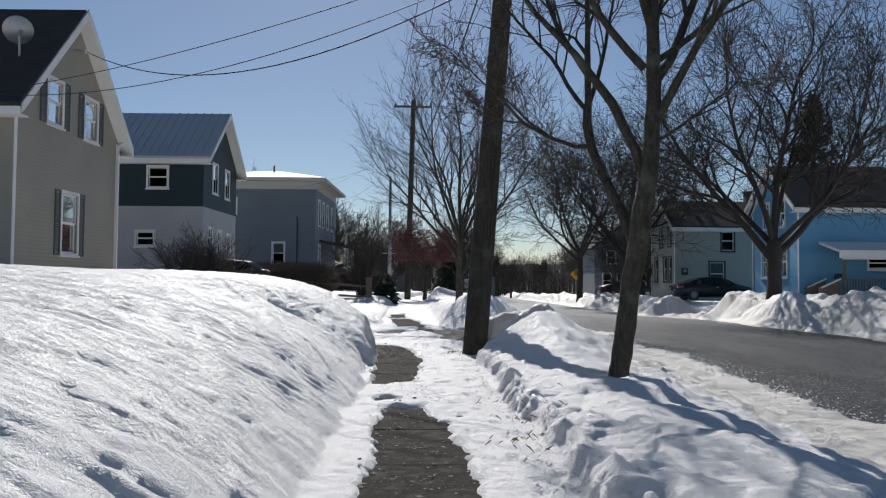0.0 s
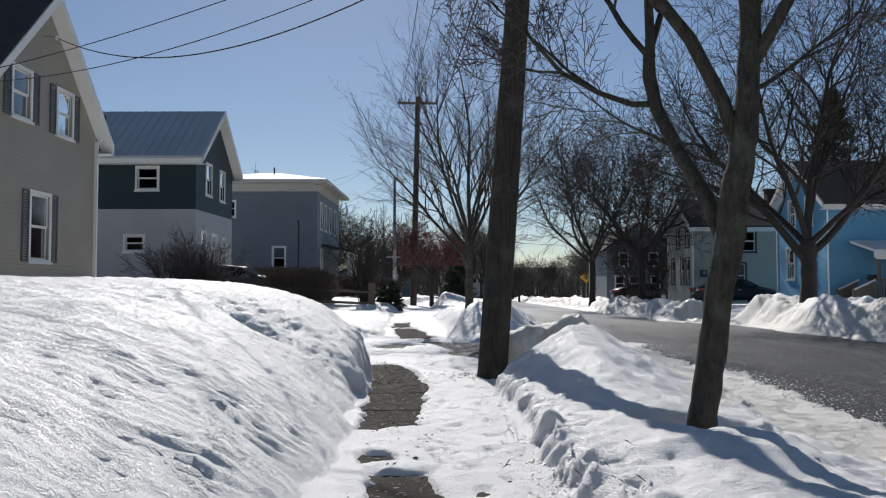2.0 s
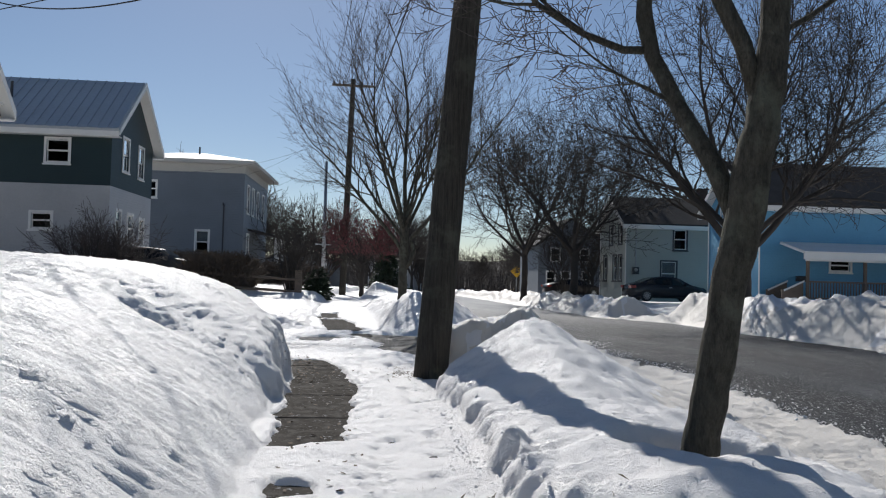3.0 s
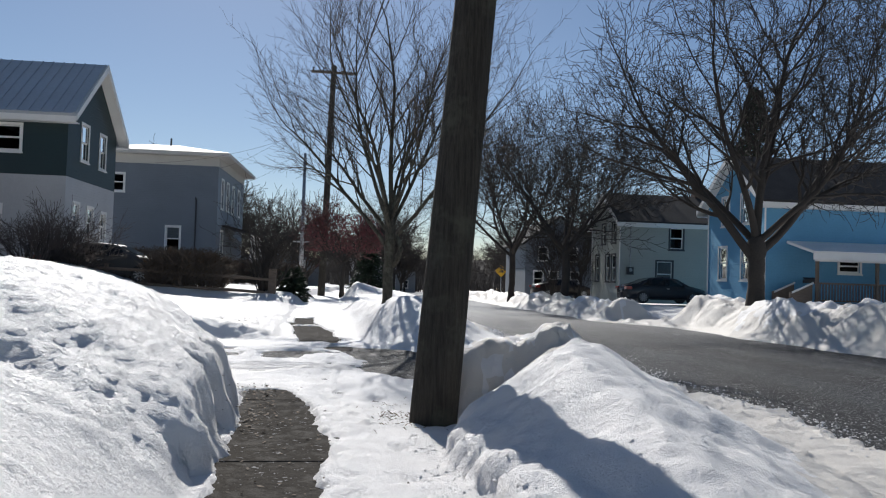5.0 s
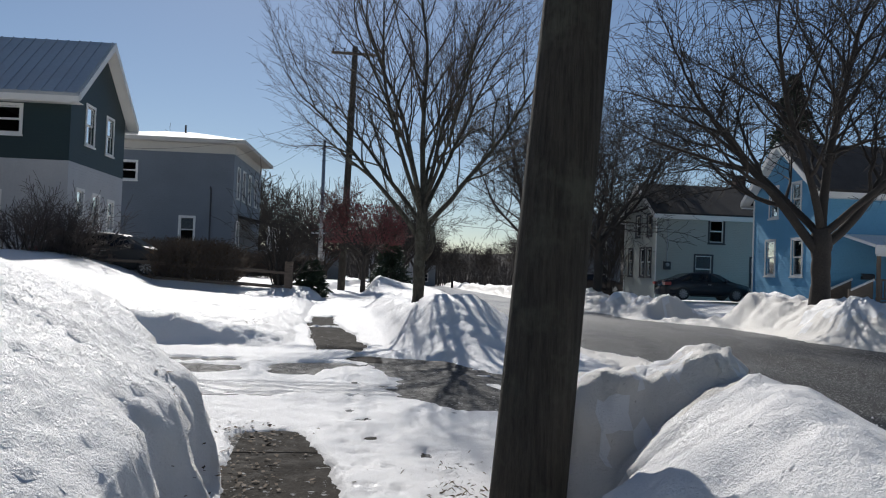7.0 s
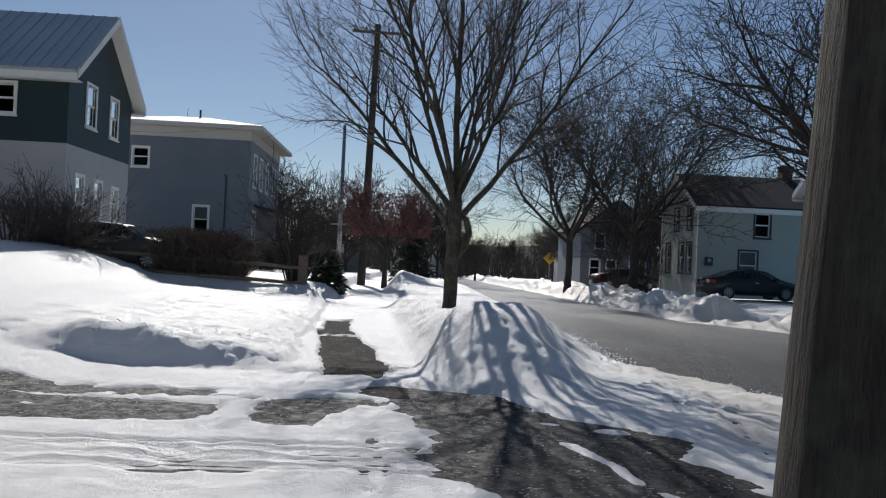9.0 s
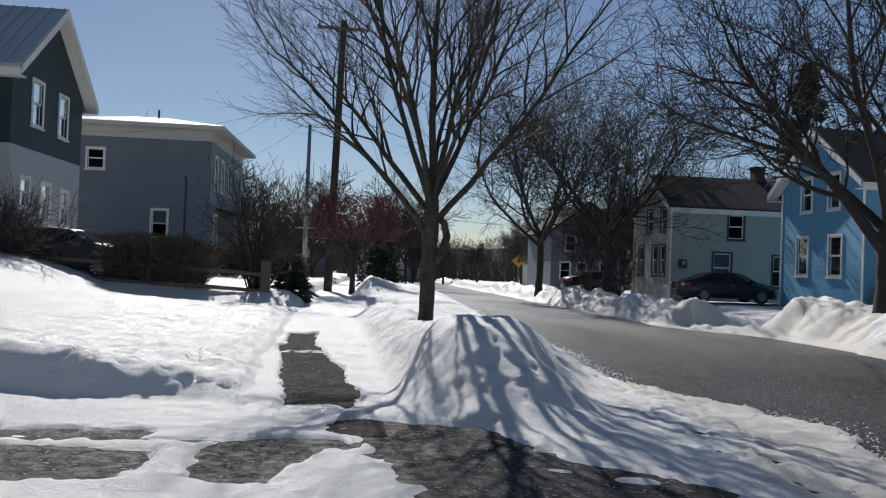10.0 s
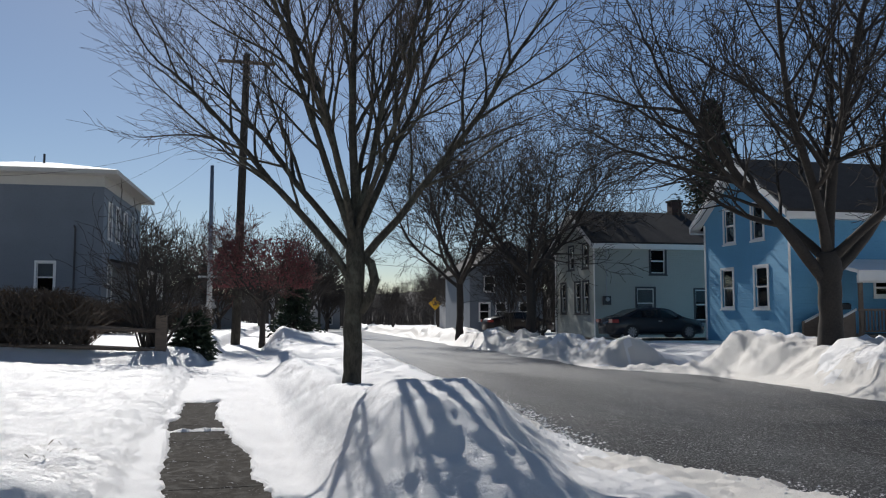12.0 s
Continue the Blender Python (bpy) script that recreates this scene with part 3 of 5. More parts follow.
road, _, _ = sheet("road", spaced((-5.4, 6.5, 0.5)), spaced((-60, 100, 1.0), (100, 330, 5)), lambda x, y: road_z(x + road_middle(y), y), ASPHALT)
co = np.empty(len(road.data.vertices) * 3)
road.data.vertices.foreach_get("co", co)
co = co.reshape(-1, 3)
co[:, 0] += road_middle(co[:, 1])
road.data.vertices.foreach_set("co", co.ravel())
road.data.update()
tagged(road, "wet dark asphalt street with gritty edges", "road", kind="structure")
drive, _, _ = sheet("driveway", spaced((-16, 2.2, 0.25), (2.2, 5.4, 0.2)), spaced((13.0, 21.0, 0.3)), lambda x, y: base_z(x, y) + 0.11 * np.maximum(-x - 3.5, 0) - 0.006, DRIVE)
tagged(drive, "patched wet asphalt driveway half covered with snow", "driveway", kind="structure")


# ---- trees ----
def grow(seed, start, heading, length, radius, levels, spread, rise, counts, wobble=0.12, first=0.25, ratio=1.0):
    """Polylines of a bare tree by level: [(points, radii)]. counts: side shoots a level."""
    rnd = random.Random(seed)
    out = [[] for _ in range(levels + 1)]

    def shoot(p, d, length, radius, level):
        steps = (9, 8, 6, 4, 3)[min(level, 4)]
        pts, radii = [p.copy()], [radius]
        tip = 0.35 if level == 0 else 0.22
        for i in range(steps):
            k = wobble * (0.6 if level == 0 else 1.0 + 0.25 * level)
            d = (d + Vector((rnd.gauss(0, k), rnd.gauss(0, k), rnd.gauss(0, k * 0.7) + rise[min(level, len(rise) - 1)]))).normalized()
            p = p + d * (length / steps)
            pts.append(p.copy())
            radii.append(radius * (1 - (1 - tip) * (i + 1) / steps))
        out[level].append((pts, radii))
        if level >= levels:
            return
        n = counts[min(level, len(counts) - 1)]
        n = max(1, int(round(n * rnd.uniform(0.75, 1.25))))
        turn = rnd.uniform(0, 6.28)
        for j in range(n):
            t = first + (1 - first) * (j + rnd.random()) / n if level else first + (1 - first) * (j + 0.5) / n
            x = t * steps
            i = min(int(x), steps - 1)
            at = pts[i].lerp(pts[i + 1], x - i)
            along = (pts[i + 1] - pts[i]).normalized()
            turn += 2.4 + rnd.uniform(-0.5, 0.5)
            side = along.orthogonal().normalized()
            side = (side * math.cos(turn) + along.cross(side) * math.sin(turn)).normalized()
            a = radians(rnd.uniform(0.75, 1.25) * spread[min(level, len(spread) - 1)])
            way = (along * math.cos(a) + side * math.sin(a)).normalized()
            r = radii[i] * rnd.uniform(0.45, 0.68)
            shoot(at, way, ratio * length * rnd.uniform(0.45, 0.72) * (1 - 0.45 * t if level else 1.0), max(r, 0.0035), level + 1)
        # the leader goes on as a finer shoot
        shoot(pts[-1], d, length * 0.5, max(radii[-1] * 0.9, 0.0035), level + 1)

    shoot(Vector(start), Vector(heading).normalized(), length, radius, 0)
    return out


def tubes(lines, sides, least=0.0):
    b = Build()
    for pts, radii in lines:
        b.tube(pts, [max(r, least) for r in radii], sides, False)
    return b


def bare_tree(label, base, limbs, trunk, bark, twig, seed, levels=3, spread=(38, 42, 45), rise=(0.05, 0.04, 0.03, 0.02), counts=(9, 8, 6), least=0.004, group="street trees", wobble=0.12, ratio=1.0, forks=()):
    """trunk: points with radii; limbs: (start point, heading, length, radius)."""
    tree = thing("tree", label, "tree", group)
    pts, radii = [Vector(p[:3]) for p in trunk], [p[3] for p in trunk]
    fine_pts, fine_r = [], []
    for i in range(len(pts) - 1):
        for k in range(5):
            t = k / 5
            fine_pts.append(pts[i].lerp(pts[i + 1], t))
            fine_r.append(radii[i] + (radii[i + 1] - radii[i]) * t)
    fine_pts.append(pts[-1])
    fine_r.append(radii[-1])
    b = Build()
    rnd = random.Random(seed)
    b.tube([p + Vector((rnd.gauss(0, r * 0.05), rnd.gauss(0, r * 0.05), 0)) for p, r in zip(fine_pts, fine_r)], [r * rnd.uniform(0.95, 1.06) for r in fine_r], 14)
    part("trunk", b, bark, tree, smooth=True)
    heavy, mid, thin = [], [], []
    for n, (start, heading, length, radius) in enumerate(limbs):
        lines = grow(seed * 31 + n, start, heading, length, radius, levels, spread, rise, counts, wobble, 0.25, ratio)
        heavy += lines[0]
        mid += lines[1]
        for more in lines[2:]:
            thin += more
    for fork in forks:
        part("limb", Build().tube([p[:3] for p in fork], [p[3] for p in fork], 10), bark, tree, smooth=True)
    for pts, radii in heavy:
        part("limb", tubes([(pts, radii)], 8, least), bark, tree, smooth=True)
    if group == "street trees":
        for line in mid:
            part("branch", tubes([line], 5, least), bark, tree, smooth=True)
    else:
        tagged(part("branch_mass", tubes(mid, 5, least), bark, tree, smooth=True), kind="stuff")
    tagged(part("twig_mass", tubes(thin, 3, least), twig, tree), kind="stuff")
    tree.location = base
    return tree


def around(n, height, tilt, length, radius, seed, vary=0.25, up=0.25):
    """Limbs set round the top of a trunk."""
    rnd = random.Random(seed)
    out = []
    for i in range(n):
        a = 6.283 * (i + rnd.uniform(-0.3, 0.3)) / n
        t = radians(tilt * rnd.uniform(0.6, 1.3))
        out.append(((0, 0, height + rnd.uniform(-up, up)), (math.sin(t) * math.cos(a), math.sin(t) * math.sin(a), math.cos(t)), length * rnd.uniform(1 - vary, 1 + vary), radius * rnd.uniform(0.8, 1.15)))
    return out


# the leaning street tree in the ploughed bank
bare_tree("leaning bare street tree with forked grey trunk in snowbank", (1.73, 8.03, 0.06),
          [((-0.24, 0.36, 2.85), (-0.05, 0.1, 1.0), 2.4, 0.042),
           ((-0.24, 0.36, 2.95), (-0.55, 0.3, 0.8), 1.8, 0.028),
           ((-0.24, 0.37, 3.0), (0.35, 0.4, 0.85), 1.9, 0.028),
           ((-0.62, 0.36, 2.66), (-0.75, -0.05, 0.62), 0.9, 0.016),
           ((-0.95, 0.30, 2.82), (-0.6, 0.35, 0.15), 0.8, 0.012),
           ((-1.20, 0.22, 3.08), (-0.7, -0.2, 0.5), 0.7, 0.012),
           ((-0.10, 0.17, 2.20), (-0.6, 0.2, 0.35), 0.9, 0.013),
           ((0.26, -0.32, 2.5), (0.8, 0.25, 0.4), 1.5, 0.020),
           ((-0.30, -0.18, 3.15), (-0.55, 0.3, 0.85), 2.0, 0.032),
           ((-0.85, -0.10, 3.85), (-0.6, 0.1, 0.8), 1.8, 0.028),
           ((0.28, -0.30, 3.9), (0.05, 0.05, 1.0), 3.0, 0.056),
           ((0.20, -0.31, 3.25), (-0.72, 0.1, 0.62), 2.2, 0.045),
           ((0.29, -0.32, 3.1), (0.60, 0.3, 0.8), 2.8, 0.05),
           ((0.30, -0.33, 2.7), (0.55, -0.3, 0.9), 2.6, 0.048),
           ((0.28, -0.31, 3.4), (0.3, 0.75, 0.8), 2.8, 0.042),
           ((0.28, -0.31, 3.6), (-0.42, -0.25, 0.9), 2.6, 0.042),
           ((0.28, -0.31, 3.3), (0.85, 0.1, 0.55), 2.4, 0.036)],
          [(-0.03, 0.03, -0.4, 0.138), (0.0, 0.0, 0.0, 0.116), (0.02, -0.05, 0.3, 0.104), (0.08, -0.14, 0.9, 0.096), (0.16, -0.24, 1.55, 0.106), (0.20, -0.28, 1.9, 0.100), (0.26, -0.32, 2.4, 0.084), (0.29, -0.33, 3.1, 0.072), (0.28, -0.30, 4.0, 0.056)],
          BARK_PALE, TWIG, 3, counts=(8, 6, 5), least=0.003,
          forks=([(0.14, -0.20, 1.42, 0.05), (0.06, -0.06, 1.78, 0.060), (-0.08, 0.15, 2.16, 0.052), (-0.20, 0.33, 2.54, 0.050), (-0.245, 0.37, 2.80, 0.054), (-0.25, 0.38, 3.03, 0.040)],
                 [(0.22, -0.29, 2.05, 0.045), (0.11, -0.28, 2.45, 0.050), (-0.10, -0.22, 2.92, 0.048), (-0.45, -0.15, 3.42, 0.036), (-0.87, -0.10, 3.88, 0.026)],
                 [(-0.20, 0.34, 2.58, 0.028), (-0.38, 0.36, 2.58, 0.025), (-0.64, 0.36, 2.67, 0.021), (-0.95, 0.30, 2.82, 0.018), (-1.22, 0.22, 3.10, 0.014), (-1.32, 0.18, 3.45, 0.010)]))
# the vase-shaped young maple past the driveway
bare_tree("young bare maple with upright vase-shaped crown", (0.44, 24.3, 0.35),
          [((-0.02, 0, 1.45), (-0.60, 0.1, 0.80), 3.6, 0.052), ((0.04, 0, 1.6), (0.64, -0.15, 0.80), 3.8, 0.055), ((0, 0, 1.8), (-0.50, 0.35, 0.82), 3.8, 0.05),
           ((0.02, 0, 1.8), (0.16, 0.5, 0.88), 3.6, 0.048), ((0, 0, 1.9), (-0.16, -0.48, 0.88), 3.6, 0.048), ((0.02, 0, 2.05), (0.07, 0.05, 1.0), 4.2, 0.062),
           ((0.02, 0, 1.95), (0.45, 0.25, 0.88), 3.9, 0.05), ((0, 0, 1.95), (-0.42, -0.15, 0.9), 4.0, 0.05), ((0, 0, 2.0), (0.36, -0.45, 0.86), 3.5, 0.042), ((0, 0, 2.1), (-0.20, 0.0, 0.97), 4.1, 0.05), ((0.02, 0, 2.1), (0.28, 0.1, 0.95), 4.0, 0.048)],
          [(0, 0, -0.4, 0.15), (0, 0, 0.15, 0.118), (0.01, 0, 1.0, 0.105), (0.03, 0, 1.5, 0.125), (0.02, 0, 2.15, 0.095)],
          BARK_PALE, TWIG, 8, counts=(12, 8, 6), spread=(27, 29, 35), rise=(0.012, 0.035, 0.035, 0.03), least=0.0026, ratio=0.80, wobble=0.10,
          forks=([(0.10, -0.03, 1.05, 0.05), (0.20, -0.05, 1.22, 0.062), (0.27, -0.05, 1.45, 0.062), (0.22, -0.03, 1.66, 0.058), (0.08, 0.0, 1.78, 0.05)],))
# the broad old tree before the blue house
bare_tree("broad old bare tree with dark spreading limbs", (13.6, 32.8, 0.0),
          [((-0.1, 0, 2.2), (-0.75, 0.0, 0.75), 6.4, 0.17), ((0.1, 0, 2.4), (0.75, -0.1, 0.75), 6.4, 0.17), ((0, 0, 2.8), (-0.3, -0.45, 0.9), 6.6, 0.14),
           ((0, 0, 2.8), (0.3, 0.5, 0.9), 6.6, 0.14), ((0, 0, 2.9), (0.05, 0.0, 1.0), 7.0, 0.16), ((0, 0, 2.7), (-0.45, 0.6, 0.75), 6.0, 0.13),
           ((0, 0, 2.7), (0.5, -0.6, 0.75), 6.0, 0.13)],
          [(0, 0, -0.3, 0.42), (0, 0, 0.5, 0.31), (0.02, 0, 1.6, 0.28), (0, 0, 2.6, 0.32), (0, 0, 3.0, 0.25)],
          BARK_FAR, BARK_FAR, 12, counts=(12, 10, 7), spread=(40, 44, 46), least=0.009)
for label, at, size, seed in (("round-crowned bare tree before the pale house", (12.4, 54.5, -0.2), 1.3, 21), ("tall bare tree further down the street", (11.5, 67.4, -0.5), 1.5, 22)):
    bare_tree(label, at, around(8, 2.6 * size, 48, 4.6 * size, 0.13, seed, up=0.5),
              [(0, 0, -0.3, 0.34), (0, 0, 0.5, 0.26), (0.05, 0, 1.6, 0.24), (0, 0, 2.9 * size, 0.22)], BARK_FAR, BARK_FAR, seed, counts=(10, 8, 6), least=0.012)
# the small red-twigged tree on the verge
crab = bare_tree("small crabapple tree thick with dried red fruit", (-1.05, 44.0, 0.35), around(8, 1.3, 62, 1.7, 0.045, 31), [(0, 0, -0.3, 0.13), (0, 0, 0.5, 0.10), (0.05, 0, 1.5, 0.09)], BARK_FAR, TWIG_RED, 31, counts=(8, 7, 5), least=0.008)


# ---- houses ----
class Face:
    """A wall's own plane: u along it, z up, w outwards."""

    def __init__(self, origin, along, out):
        self.o, self.u, self.w = Vector(origin), Vector(along), Vector(out)

    def at(self, u, z, w=0.0):
        return self.o + self.u * u + self.w * w + Vector((0, 0, z))

    def block(self, b, u0, u1, z0, z1, w0, w1):
        ring = [self.at(u0, z0, w0), self.at(u1, z0, w0), self.at(u1, z1, w0), self.at(u0, z1, w0)]
        if self.u.cross(Vector((0, 0, 1))).dot(self.w) > 0:
            ring.reverse()
            return b.prism(ring, self.w * (w1 - w0))
        return b.prism(ring, self.w * (w1 - w0))


def wall_mesh(face, length, z0, top, holes, thick=0.16):
    """A wall with openings through it. top: height at u (a number, or a peak as (eave, peak, middle))."""
    def limit(u):
        if isinstance(top, tuple):
            eave, peak, mid = top
            return eave + (peak - eave) * (1 - abs(u - mid) / max(mid, length - mid))
        return top
    highest = top[1] if isinstance(top, tuple) else top
    us = sorted({0.0, length, *([top[2]] if isinstance(top, tuple) else []), *(u for h in holes for u in h[:2])})
    zs = sorted({z0, highest, *([top[0]] if isinstance(top, tuple) else []), *(z for h in holes for z in h[2:4])})
    b = Build()
    for ua, ub in zip(us, us[1:]):
        for za, zb in zip(zs, zs[1:]):
            if any(h[0] <= ua + 1e-4 and ub <= h[1] + 1e-4 and h[2] <= za + 1e-4 and zb <= h[3] + 1e-4 for h in holes):
                continue
            la, lb = limit(ua), limit(ub)
            corners = [(ua, min(za, la)), (ub, min(za, lb)), (ub, min(zb, lb)), (ua, min(zb, la))]
            if max(corners[2][1] - corners[1][1], corners[3][1] - corners[0][1]) < 1e-4:
                continue
            keep = []
            for c in corners:
                if not keep or (abs(c[0] - keep[-1][0]) + abs(c[1] - keep[-1][1])) > 1e-4:
                    keep.append(c)
            if abs(keep[0][0] - keep[-1][0]) + abs(keep[0][1] - keep[-1][1]) < 1e-4:
                keep.pop()
            for w in (0.0, -thick):
                b.quad(*[face.at(u, z, w) for u, z in (keep if w == 0.0 else keep[::-1])])
    for u0, u1, za, zb in (h[:4] for h in holes):
        for p, q in (((u0, za), (u1, za)), ((u1, za), (u1, zb)), ((u1, zb), (u0, zb)), ((u0, zb), (u0, za))):
            b.quad(face.at(*p), face.at(*q), face.at(*q, -thick), face.at(*p, -thick))
    return b


def window(house, face, hole, trim=WHITE_PAINT, shutters=False, blind=0.0, label="", casing=0.10, inner=None):
    """A sash window set into its opening."""
    u0, u1, z0, z1 = hole[:4]
    win = part("window", wall_trim(face, u0, u1, z0, z1, casing), trim, house, label)
    sill = Build()
    face.block(sill, u0 - casing - 0.03, u1 + casing + 0.03, z0 - casing - 0.03, z0 - casing + 0.03, 0.003, 0.075)
    part("window_sill", sill, trim, win)
    mid = (z0 + z1) / 2
    for name, a, b_, w in (("upper_sash", mid, z1, -0.05), ("lower_sash", z0, mid + 0.03, -0.085)):
        s = Build()
        for ua, ub, za, zb in ((u0, u0 + 0.05, a, b_), (u1 - 0.05, u1, a, b_), (u0 + 0.05, u1 - 0.05, a, a + 0.05), (u0 + 0.05, u1 - 0.05, b_ - 0.05, b_)):
            face.block(s, ua, ub, za, zb, w - 0.015, w + 0.015)
        part(name, s, inner or trim, win)
        g = Build()
        face.block(g, u0 + 0.045, u1 - 0.045, a + 0.045, b_ - 0.045, w - 0.003, w + 0.003)
        pane = part("pane", g, GLASS, win)
        pane.visible_shadow = False
    if blind:
        c = Build()
        face.block(c, u0 + 0.01, u1 - 0.01, z1 - blind * (z1 - z0), z1 - 0.005, -0.15, -0.14)
        part("blind", c, BLIND, win, "white drawn blind")
    if shutters:
        wide = 0.34
        for a in (u0 - casing - wide - 0.01, u1 + casing + 0.01):
            s = Build()
            for ua, ub, za, zb in ((a, a + 0.05, z0 - 0.08, z1 + 0.08), (a + wide - 0.05, a + wide, z0 - 0.08, z1 + 0.08), (a + 0.05, a + wide - 0.05, z1 + 0.02, z1 + 0.08), (a + 0.05, a + wide - 0.05, z0 - 0.08, z0 - 0.02), (a + 0.05, a + wide - 0.05, (z0 + z1) / 2 - 0.03, (z0 + z1) / 2 + 0.03)):
                face.block(s, ua, ub, za, zb, 0.003, 0.04)
            for k in range(int((z1 - z0) / 0.07)):
                z = z0 + 0.02 + k * 0.07
                face.block(s, a + 0.05, a + wide - 0.05, z, z + 0.045, 0.006, 0.028)
            part("shutter", s, SHUTTER, win, "grey louvred shutter")
    return win


def wall_trim(face, u0, u1, z0, z1, casing):
    b = Build()
    for ua, ub, za, zb in ((u0 - casing, u0, z0 - casing, z1 + casing), (u1, u1 + casing, z0 - casing, z1 + casing), (u0, u1, z1, z1 + casing), (u0, u1, z0 - casing, z0)):
        face.block(b, ua, ub, za, zb, 0.003, 0.035)
    return b


def roof_slab(name, house, eave_a, eave_b, ridge_b, ridge_a, thick, material, label=""):
    b = Build()
    e = Vector(eave_b) - Vector(eave_a)
    up = Vector(ridge_a) - Vector(eave_a)
    nrm = e.cross(up).normalized()
    if nrm.z < 0:
        nrm = -nrm
    b.prism([eave_a, eave_b, ridge_b, ridge_a], nrm * thick)
    return part(name, b, material, house, label)


def street_house(label, x_front, x_back, y0, y1, z0, eave, peak, wall, roof, front_holes, near_holes, over=0.38, band=None, ribs=False, rake=WHITE_PAINT, win=None, facing=1, deck=0.2):
    """A house whose gable looks at the street. facing: 1 if the street lies towards +x, -1 if towards -x.
    Front openings run along y from y0; openings of the near side run from the street corner back."""
    house = thing("house", label, "house", at=((x_front + x_back) / 2, (y0 + y1) / 2, z0))
    win = win or {}
    mid = (y1 - y0) / 2
    front = Face((x_front, y0, 0), (0, 1, 0), (facing, 0, 0))
    near = Face((x_front, y0, 0), (-facing, 0, 0), (0, -1, 0))
    deep = abs(x_front - x_back)
    inv = house.matrix_world.inverted()

    def keep(ob):
        ob.matrix_parent_inverse = inv
        return ob

    lower, upper = (wall, wall) if band is None else band[1:]
    cut = None if band is None else band[0]
    if cut is None:
        keep(part("wall", wall_mesh(front, y1 - y0, z0, (eave, peak, mid), front_holes), wall, house))
        keep(part("wall", wall_mesh(near, deep, z0, eave, near_holes), wall, house))
    else:
        for f, length, top, holes in ((front, y1 - y0, (eave, peak, mid), front_holes), (near, deep, eave, near_holes)):
            keep(part("wall", wall_mesh(f, length, z0, cut, [h for h in holes if h[3] < cut]), lower, house))
            ob = keep(part("wall", wall_mesh(f, length, cut, top, [h for h in holes if h[2] > cut]), upper, house))
    back, far = Face((x_back, y0, 0), (0, 1, 0), (-facing, 0, 0)), Face((x_front, y1, 0), (-facing, 0, 0), (0, 1, 0))
    keep(part("wall", wall_mesh(back, y1 - y0, z0, (eave, peak, mid), []), upper, house))
    keep(part("wall", wall_mesh(far, deep, z0, eave, []), upper, house))
    for f, holes in ((front, front_holes), (near, near_holes)):
        for h in holes:
            keep(window(house, f, h, **{**win, **(h[4] if len(h) > 4 else {})}))
    floor = Build().box(min(x_front, x_back) + 0.17, max(x_front, x_back) - 0.17, y0 + 0.17, y1 - 0.17, (z0 + eave) / 2 - 0.1, (z0 + eave) / 2)
    keep(part("upper_floor", floor, ROOM, house))
    keep(part("room_wall", Build().box((x_front + x_back) / 2 - 0.05, (x_front + x_back) / 2 + 0.05, y0 + 0.17, y1 - 0.17, z0, eave), ROOM, house))
    # roof, rakes and eaves
    slope = (peak - eave) / mid
    xo, xb = x_front + facing * over, x_back - facing * over
    ym = (y0 + y1) / 2
    for ye, s in ((y0 - over, 1), (y1 + over, -1)):
        ze = eave - over * slope
        keep(roof_slab("roof", house, (xo, ye, ze), (xb, ye, ze), (xb, ym, peak), (xo, ym, peak), deck, roof))
        r = Build()
        r.prism([(xo, ye, ze - 0.10), (xo, ye, ze + 0.16), (xo, ym, peak + 0.20), (xo, ym, peak - 0.12)], (facing * 0.045, 0, 0))
        keep(part("rake_board", r, rake, house))
        soffit = Build().prism([(x_front + facing * 0.004, ye, ze - 0.02), (xo, ye, ze - 0.02), (xo, ym, peak - 0.03), (x_front + facing * 0.004, ym, peak - 0.03)], (0, 0, -0.03))
        keep(part("soffit", soffit, rake, house))
        fascia = Build().box(min(xo, xb), max(xo, xb), ye - s * 0.05 if s > 0 else ye, ye if s > 0 else ye + 0.05, ze - 0.14, ze + 0.14)
        keep(part("fascia", fascia, rake, house))
        under = Build().box(min(xo, xb), max(xo, xb), min(ye, y0 if s > 0 else y1), max(ye, y0 if s > 0 else y1), ze - 0.17, ze - 0.14)
        keep(part("soffit", under, rake, house))
        if ribs and s > 0:
            nrm = Vector((0, -slope, 1)).normalized()
            for k in range(int(abs(xo - xb) / 0.42) + 1):
                x = min(xo, xb) + 0.03 + k * 0.42
                b = Build()
                b.prism([Vector((x, ye, ze)) + nrm * (deck + 0.002), Vector((x + 0.04, ye, ze)) + nrm * (deck + 0.002), Vector((x + 0.04, ym, peak)) + nrm * (deck + 0.002), Vector((x, ym, peak)) + nrm * (deck + 0.002)], nrm * 0.03)
                keep(part("roof_rib", b, roof, house))
    for f in (front,):
        for u in (0.0, y1 - y0 - 0.12):
            c = Build()
            f.block(c, u, u + 0.12, z0, eave - 0.12, 0.003, 0.03)
            keep(part("corner_board", c, rake if band is None else upper, house)) if band is None else None
    return house, front, near, keep


# beige house on the rise
shut = dict(shutters=True)
beige, bf, bn, bk = street_house("beige clapboard house with dark shingle roof and grey shutters", -11.45, -20.0, 20.84, 27.5, 1.1, 5.95, 9.25, BEIGE, SHINGLE,
    [(2.75, 3.75, 1.92, 3.70, shut), (1.75, 2.60, 5.68, 6.92, shut), (4.10, 4.98, 5.62, 6.86, shut)], [(3.0, 4.0, 2.0, 3.6)])
